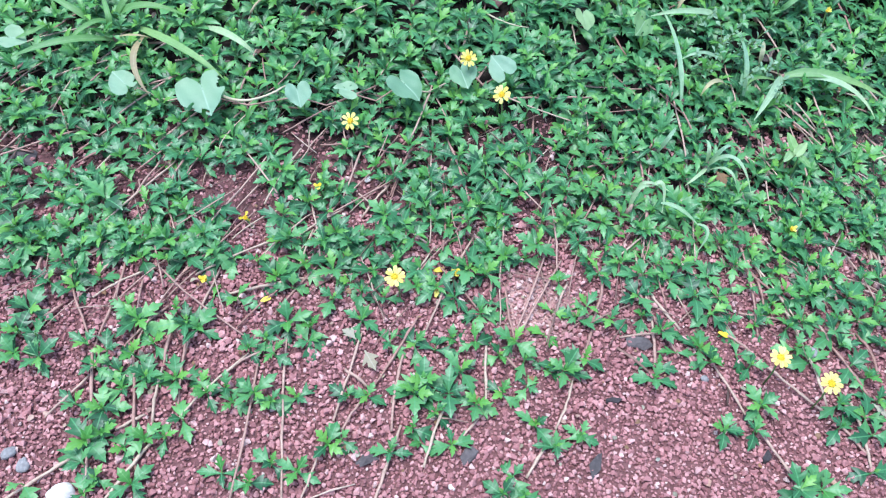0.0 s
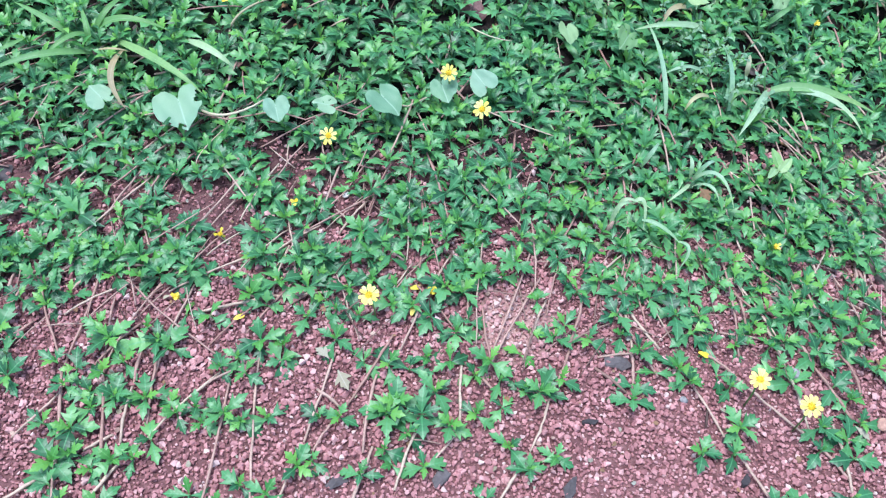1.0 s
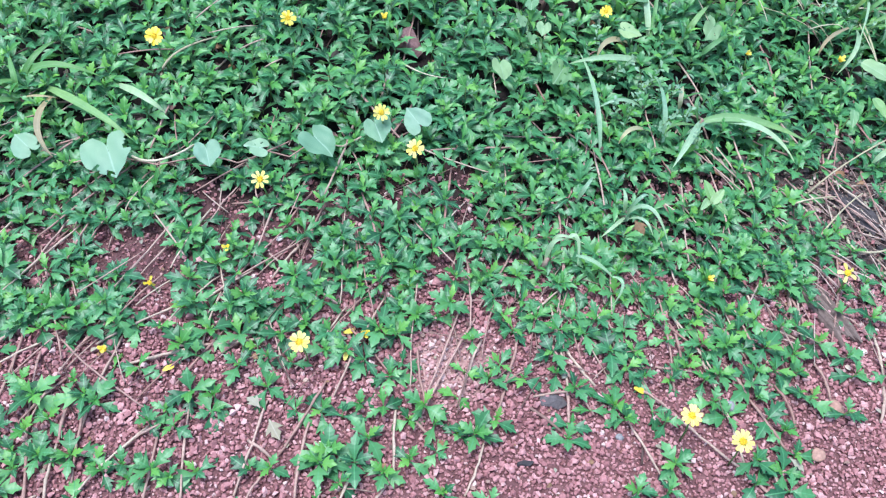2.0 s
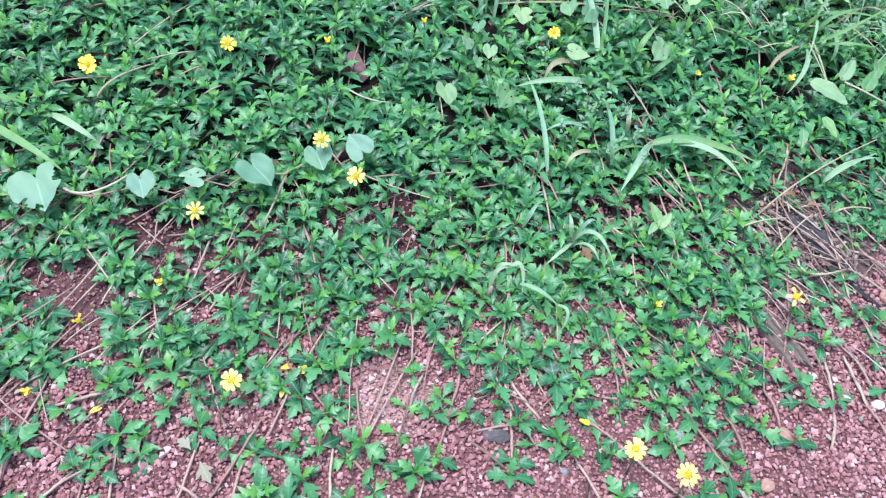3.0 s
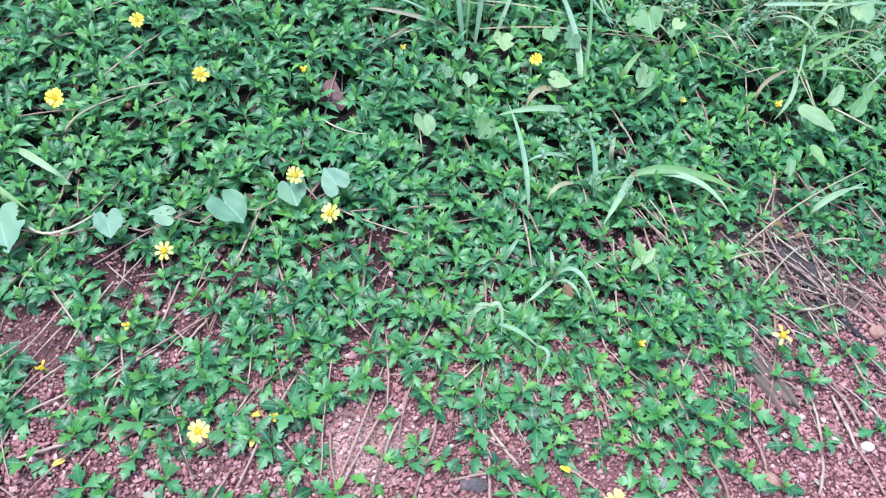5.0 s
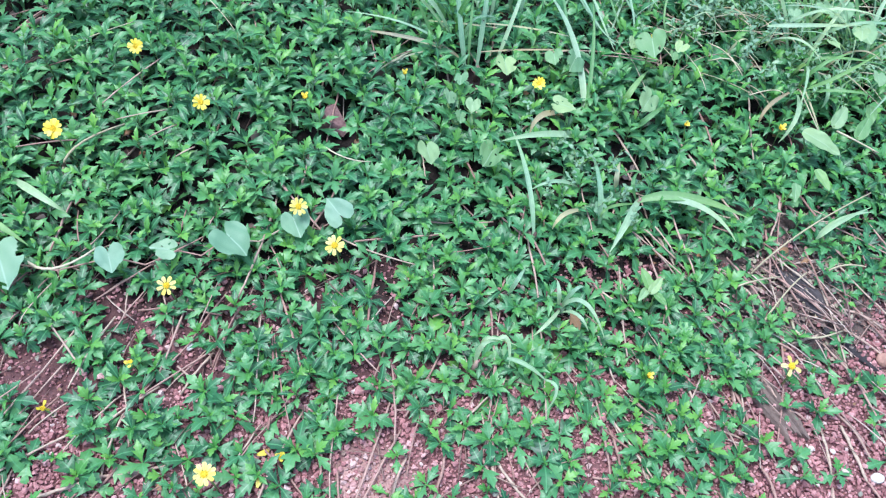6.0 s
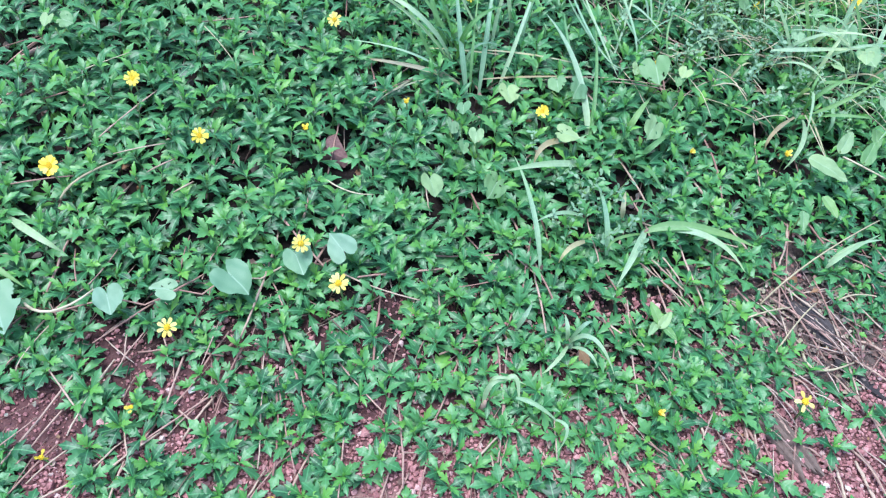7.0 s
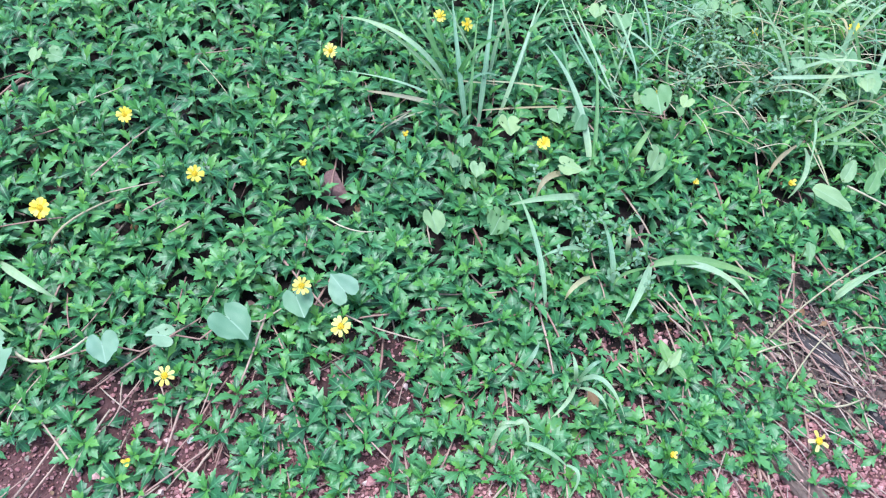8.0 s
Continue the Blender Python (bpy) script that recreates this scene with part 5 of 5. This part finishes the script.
for _ in range(130):
    x, y = grass_r.uniform(0.55, 1.15), grass_r.uniform(1.08, 1.5)
    if y < 1.55 - 0.55 * x + grass_r.uniform(-0.05, 0.1):
        continue
    long, az = grass_r.uniform(0.05, 0.16), grass_r.gauss(-25, 40)
    v, f, uv = runner_shape(x, y, x + long * math.cos(radians(az)), y + long * math.sin(radians(az)), grass_r, grass_r.uniform(0.0005, 0.0010), 0.02, grass_r.uniform(0.02, 0.07))
    thing("dead_grass_stem", "thin dead tan stem lying through wild grass", "dead grass", "dead grass stems", me=mesh_of("dead_grass_stem", v, f, PALE_STRAW, uv))
herbs = Heap()
LEAFLET = ribbon(between([(0, 0.05), (0.3, 0.22), (0.7, 0.28), (1, 0.05)]), (0, 0.3, 0.7, 1.0), 0.2, 0.1)
for _ in range(140):
    k = grass_r.random()
    x, y = (grass_r.gauss(0.80, 0.05), grass_r.gauss(1.285, 0.055)) if k < 0.5 else (grass_r.gauss(0.53, 0.035), grass_r.gauss(0.94, 0.05)) if k < 0.60 else (grass_r.uniform(0.8, 1.2), grass_r.uniform(1.05, 1.5))
    tall, az = grass_r.uniform(0.05, 0.09), grass_r.uniform(0, 360)
    sprig = pose(x, y, 0.025 if y > 1 else 0.01, grass_r.uniform(-30, 30), grass_r.uniform(-30, 30), az)
    herbs.add(tube([(0, 0, 0), (0.004, 0, tall * 0.5), (0, 0.003, tall)], (0.0007, 0.0006, 0.0004), 4), sprig, 1)
    for n in range(12):
        herbs.add(LEAFLET, sprig @ pose(0, 0, tall * (0.2 + 0.07 * n)) @ turn(n * 137.5, grass_r.uniform(5, 50)) @ Matrix.Scale(grass_r.uniform(0.006, 0.011), 4))
tagged(new("fine_leaved_herb", herbs.mesh("fine_leaved_herb", [HERB, STALK])), "fine pale grey-green herb sprigs between the grass", "herb", kind="stuff")
for a, c, b, wide in CREEPER_STALKS:
    n = [(1 - s) ** 2 * Vector(a) + 2 * s * (1 - s) * Vector(c) + s * s * Vector(b) for s in np.linspace(0, 1, 9)]
    v, f, uv = tube([tuple(p) for p in n], [wide * 0.38 * (1.25 if k in (2, 5) else 1.0) for k in range(9)])
    thing("creeper_runner", "tan creeping stem lying over the leaf carpet", "plant stem", "stems over the carpet", me=mesh_of("creeper_runner", v, f, RUNNER, uv))
for a, c, b, wide in DRY_STALKS:
    n = [(1 - s) ** 2 * Vector(a) + 2 * s * (1 - s) * Vector(c) + s * s * Vector(b) for s in np.linspace(0, 1, 9)]
    v, f, uv = tube([tuple(p) for p in n], [wide * 0.5 * (1 - 0.05 * k) for k in range(9)])
    thing("dry_stalk", "pale straw-coloured dry stalk lying over litter", "dry stalk", "dry stalks", me=mesh_of("dry_stalk", v, f, PALE_STRAW, uv))

# ---- dry needles and litter ----
needles = Heap()
lit = random.Random(31)
NEEDLE = tube([(-0.5, 0, 0), (-0.2, 0.012, 0.02), (0.2, 0.008, 0.02), (0.5, -0.012, 0)], (0.008, 0.012, 0.012, 0.006), 4)
for _ in range(400):
    k = lit.random()
    if k < 0.10:
        x, y = lit.gauss(0.80, 0.065), lit.gauss(0.765, 0.055)
    elif k < 0.27:
        x, y = lit.uniform(0.50, 1.0), lit.uniform(0.53, 0.80)
    elif k < 0.85:
        x, y = lit.uniform(-0.45, 0.55), lit.uniform(0.48, 0.85)
    else:
        x, y = lit.uniform(-0.5, 1.2), lit.uniform(0.8, 1.5)
    az = lit.gauss(-58, 26) if x > 0.45 else lit.gauss(55, 45)
    if k < 0.10:
        az = lit.uniform(0, 180)
    long = lit.uniform(0.035, 0.085)
    needles.add(NEEDLE, pose(x, y, height(x, y) + lit.uniform(0.004, 0.013), 0, lit.uniform(-6, 6), az) @ Matrix.Diagonal((long, *[lit.uniform(0.04, 0.085)] * 2, 1)))
for k in range(70):
    x, y = (lit.gauss(0.795, 0.055), lit.gauss(0.765, 0.05)) if k < 30 else (lit.uniform(0.60, 0.98), lit.uniform(0.55, 0.76))
    az = lit.gauss(-52, 22) if lit.random() < 0.75 else lit.uniform(0, 180)
    needles.add(NEEDLE, pose(x, y, height(x, y) + lit.uniform(0.005, 0.016), 0, lit.uniform(-7, 7), az) @ Matrix.Diagonal((lit.uniform(0.04, 0.10), *[lit.uniform(0.06, 0.10)] * 2, 1)), 1)
tagged(new("dry_needles", needles.mesh("dry_needles", [STRAW, STRAW_PINK])), "scattered dry pinkish straw needles between the leaves", "plant litter", kind="stuff")


crumbs = Heap()
FLAKE = ribbon(between([(0, 0.15), (0.3, 0.4), (0.7, 0.32), (1, 0.1)]), (0, 0.3, 0.7, 1.0), 0.3, 0.25, 0.05)
for k in range(1700):
    if k < 640:
        x, y = lit.gauss(0.80, 0.06), lit.gauss(0.775, 0.045)
    elif k < 980:
        x, y = lit.uniform(-0.4, 1.0), lit.uniform(0.30, 0.85)
    else:
        x, y = lit.uniform(-0.6, 1.2), lit.uniform(0.80, 1.6)
    crumbs.add(FLAKE, pose(x, y, height(x, y) + 0.006, lit.uniform(-30, 30), lit.uniform(-30, 30), lit.uniform(0, 360)) @ Matrix.Scale(lit.uniform(0.003, 0.008) if k < 980 else lit.uniform(0.006, 0.016), 4), lit.choice((0, 3, 3, 2)) if k < 640 else lit.choice((0, 1, 2)) if k < 980 else lit.choice((1, 3, 3, 2)))
tagged(new("leaf_crumbs", crumbs.mesh("leaf_crumbs", [DEAD_LEAF, DEAD_BROWN, STRAW, DEAD_GREY])), "small grey and brown crumbs of dead leaf", "plant litter", kind="stuff")


def chip(name, label, category, x, y, az, long, wide, thick, mat, seed, tilt=0):
    v, f, uv = rock(seed, 13, (1, 1, 1))
    bump_r = random.Random(seed)
    v = np.array([(p[0] * long * bump_r.uniform(0.8, 1.15), p[1] * wide * bump_r.uniform(0.75, 1.2), p[2] * thick) for p in v])
    me = mesh_of(name, v, f, mat, uv, False)
    thing(name, label, category, "", pose(x, y, height(x, y) + thick * 0.42, tilt, 0, az), me=me)


def splinter(name, label, category, x, y, az, long, wide, thick, mat, seed, strips=7):
    """A torn piece of wood: fibres of uneven length and height grown together, tapering in steps at both ends."""
    r = random.Random(seed)
    cols, rows = 2 * strips + 1, 5
    v, uv, f = [], [], []
    a, b, z = -0.46, 0.46, 0.8
    for c in range(cols):
        a = max(-0.5, min(-0.28, a + r.uniform(-0.09, 0.09)))
        b = min(0.5, max(0.28, b + r.uniform(-0.09, 0.09)))
        z = max(0.5, min(1.0, z + r.uniform(-0.22, 0.22)))
        q = -0.5 + (c + (r.uniform(-0.3, 0.3) if 0 < c < cols - 1 else 0)) / (cols - 1)
        for i in range(rows):
            s = a + (b - a) * i / (rows - 1)
            top = z * (0.75 if i in (0, rows - 1) else 1.0) * (1.0 if c % 2 else 0.78) * (0.6 if c in (0, cols - 1) else 1.0) + r.uniform(-0.06, 0.06)
            for h in (top, 0.0):
                v.append((s * long, (q + 0.03 * math.sin(5 * s + seed)) * wide, h * thick))
                uv.append((q, s))
    at = lambda c, i, low: 2 * (c * rows + i) + low
    for c in range(cols - 1):
        for i in range(rows - 1):
            f += [(at(c, i, 0), at(c, i + 1, 0), at(c + 1, i + 1, 0), at(c + 1, i, 0))[::-1], (at(c, i, 1), at(c, i + 1, 1), at(c + 1, i + 1, 1), at(c + 1, i, 1))]
        f += [(at(c, 0, 0), at(c + 1, 0, 0), at(c + 1, 0, 1), at(c, 0, 1))[::-1], (at(c, rows - 1, 0), at(c + 1, rows - 1, 0), at(c + 1, rows - 1, 1), at(c, rows - 1, 1))]
    for i in range(rows - 1):
        f += [(at(0, i, 0), at(0, i + 1, 0), at(0, i + 1, 1), at(0, i, 1)), (at(cols - 1, i, 0), at(cols - 1, i + 1, 0), at(cols - 1, i + 1, 1), at(cols - 1, i, 1))[::-1]]
    thing(name, label, category, "", pose(x, y, height(x, y) + 0.001, r.uniform(-6, 6), 0, az), me=mesh_of(name, np.array(v), f, mat, np.array(uv), False))


for k, (x, y, az, long, wide) in enumerate([(0.339, 0.475, -8, 0.036, 0.013), (0.277, 0.329, 70, 0.022, 0.011), (0.456, 0.391, 60, 0.020, 0.008),
        (0.468, 0.345, 60, 0.018, 0.009), (0.034, 0.324, 20, 0.020, 0.010), (0.141, 0.334, 50, 0.022, 0.012), (0.304, 0.403, 5, 0.018, 0.007),
        (-0.031, 0.580, 80, 0.018, 0.008), (-0.423, 0.688, 30, 0.034, 0.024)]):
    chip("bark_chip", "small dark charred bark chip on red gravel", "bark", x, y, az, long * 1.3, wide * 1.4, 0.010, CHAR, k + 1, 8)
splinter("rotten_bark", "dark fibrous piece of rotten bark in dry litter", "bark", 0.801, 0.769, -62, 0.085, 0.032, 0.010, CHAR, 31, 9)
splinter("rotten_bark", "narrow charred strip of rotten bark beside dry stems", "bark", 0.842, 0.678, -48, 0.095, 0.014, 0.008, CHAR, 33, 4)
splinter("weathered_board", "flat piece of weathered brown wood under the leaves", "wood", 0.709, 0.604, -66, 0.105, 0.036, 0.011, WOOD, 12, 11)
chip("brick_fragment", "dull red brick fragment lying in the leaf carpet", "brick", 0.168, 1.048, -40, 0.060, 0.042, 0.046, BRICK, 4)
chip("laterite_lump", "rusty brown lump of laterite between leaves", "stone", 0.208, 0.630, 30, 0.016, 0.013, 0.012, PEBBLE, 6)
for k, (x, y, wide, mat, label) in enumerate([
        (-0.265, 0.279, 0.024, STONE_WHITE, "white rounded stone on red gravel"), (-0.328, 0.318, 0.016, STONE_GREY, "small grey stone on red gravel"),
        (-0.311, 0.306, 0.015, STONE_GREY, "small grey stone on red gravel"), (0.123, 0.300, 0.008, STONE_WHITE, "tiny white pebble on red gravel"),
        (0.414, 0.435, 0.010, STONE_GREY, "small grey stone on red gravel"), (0.549, 0.473, 0.016, STONE_GREY, "grey and white stone beside leaves"),
        (0.397, 0.316, 0.010, STONE_PINK, "pale pinkish pebble on red gravel"), (0.539, 0.322, 0.008, STONE_PINK, "pale pinkish pebble on red gravel"),
        (0.808, 0.512, 0.016, STONE_WHITE, "smooth white oval stone on red gravel"), (0.720, 0.582, 0.010, STONE_WHITE, "tiny white pebble beside the board"),
        (0.766, 0.546, 0.008, STONE_WHITE, "tiny white pebble on red gravel"), (0.741, 0.550, 0.008, STONE_WHITE, "tiny white pebble on red gravel"),
        (0.877, 0.663, 0.022, STONE_PINK, "buff rounded stone beside dry stems"), (-0.068, 0.688, 0.010, STONE_WHITE, "tiny white pebble under leaves"),
        (0.679, 0.473, 0.020, STONE_PINK, "round pinkish brown stone on red gravel"), (0.076, 0.548, 0.009, STONE_GREY, "tiny grey stone between leaves"),
        (0.642, 0.417, 0.018, STONE_PINK, "pale flat pinkish stone beside leaves"), (0.010, 0.692, 0.011, STONE_WHITE, "tiny white pebble under leaves")]):
    thing("stone", label, "stone", "loose stones", pose(x, y, height(x, y) + wide * 0.3, 0, 0, k * 47), me=lump(k + 20, wide, (1, 0.8, 0.65), 0.3, mat))
for k, (x, y, az, long, mat, label) in enumerate([
        (0.023, 0.447, -60, 0.034, DEAD_LEAF, "crumpled pale grey dead leaf on gravel"), (0.012, 0.460, 140, 0.026, DEAD_LEAF, "crumpled pale grey dead leaf on gravel"),
        (0.604, 0.412, -50, 0.026, DEAD_LEAF, "papery white dead leaf beside flowers"), 
        (0.898, 1.229, -60, 0.045, DEAD_LEAF, "pale dry leaf in the grass"), (-0.115, 1.003, 40, 0.022, DEAD_BROWN, "reddish brown dead leaf in the carpet"),
        (-0.335, 0.80, 80, 0.024, DEAD_BROWN, "brown dead leaf in the carpet"), (0.470, 0.723, -70, 0.030, DEAD_BROWN, "brown dead leaf in the carpet"),
        (0.80, 0.80, 20, 0.020, DEAD_BROWN, "brown dead leaf among dry stems")]):
    v, f, uv = LEAF_SHAPES[(k * 2) % 5]
    z = 0.010 if y < 0.7 else 0.024
    thing("dead_leaf", label, "dead leaf", "dead leaves", pose(x, y, height(x, y) + z, 12, -6, az) @ Matrix.Scale(long * 0.8, 4), me=mesh_of("dead_leaf", v, f, mat, uv))
for x, y, az, long, thick in [(0.345, 0.484, 8, 0.055, 0.003), (0.330, 0.452, -40, 0.045, 0.004), (0.436, 0.414, 78, 0.022, 0.003), (-0.263, 1.219, 38, 0.055, 0.008), (0.12, 0.372, -5, 0.04, 0.002), (0.0, 0.29, 20, 0.05, 0.002)]:
    v, f, uv = tube([(-0.5 * long, 0, 0), (0, 0.02 * long, 0.002), (0.5 * long, 0, 0)], (thick * 0.4, thick * 0.5, thick * 0.35))
    z = 0.006 if y < 1 else 0.035
    thing("twig", "short dry brown twig on the ground", "twig", "twigs", pose(x, y, height(x, y) + z, 0, 0, az), me=mesh_of("twig", v, f, STRAW, uv))

# ---- laterite gravel ----
stone_r = random.Random(41)
ROCKS = [rock(k + 60, 12, (1, stone_r.uniform(0.78, 0.97), stone_r.uniform(0.68, 0.9))) for k in range(10)]
ROCK_MESHES = [mesh_of("pebble", v, f, PEBBLE, smooth=False) for v, f, uv in ROCKS]
gravel, grit = Heap(), Heap()
bed = thing("gravel_bed", "loose rounded red laterite gravel in front of the creeper", "gravel", kind="stuff", me=None)
loose = 0
step = 0.0045
for j in range(int((0.95 - 0.2) / step)):
    for i in range(int((1.02 + 0.5) / step)):
        x = -0.5 + (i + 0.5 * (j % 2) + stone_r.uniform(-0.42, 0.42)) * step
        y = 0.2 + (j + stone_r.uniform(-0.42, 0.42)) * step
        if y > edge(x) + 0.22:
            continue
        if (y > edge(x) + 0.06 or math.hypot(x - 0.80, y - 0.775) < 0.10) and stone_r.random() < (0.85 if x > 0.7 else 0.68):
            continue
        patchy = noise.noise((x * 7, y * 7, 4.2))
        wide = min(0.0112, 0.0056 * math.exp(stone_r.gauss(0, 0.32)) * (1 + 0.18 * patchy))
        m = pose(x, y, height(x, y) + wide * stone_r.uniform(0.15, 0.48), stone_r.uniform(-35, 35), stone_r.uniform(-35, 35), stone_r.uniform(0, 360)) @ Matrix.Scale(wide, 4)
        k = stone_r.randrange(10)
        if loose < 300 and wide > 0.0080 and -0.2 < x < 0.6 and 0.27 < y < 0.5:
            part("pebble", ROCK_MESHES[k], bed, m)
            loose += 1
        else:
            trodden = math.hypot(x - 0.222, y - 0.520) < 0.045 * stone_r.uniform(0.5, 1.25)
            gravel.add(ROCKS[k], m, int(trodden))
GRAIN = rock(99, 7)
for _ in range(22000):
    x, y = stone_r.uniform(-0.55, 1.0), stone_r.uniform(0.2, 0.85)
    wide = stone_r.uniform(0.0017, 0.0040)
    grit.add(GRAIN, pose(x, y, height(x, y) + 0.001, 0, 0, stone_r.uniform(0, 360)) @ Matrix.Scale(wide, 4))
tagged(part("small_pebbles", gravel.mesh("small_pebbles", [PEBBLE, PEBBLE_PALE], False), bed), kind="stuff")
tagged(part("grit", grit.mesh("grit", [GRIT], False), bed), kind="stuff")
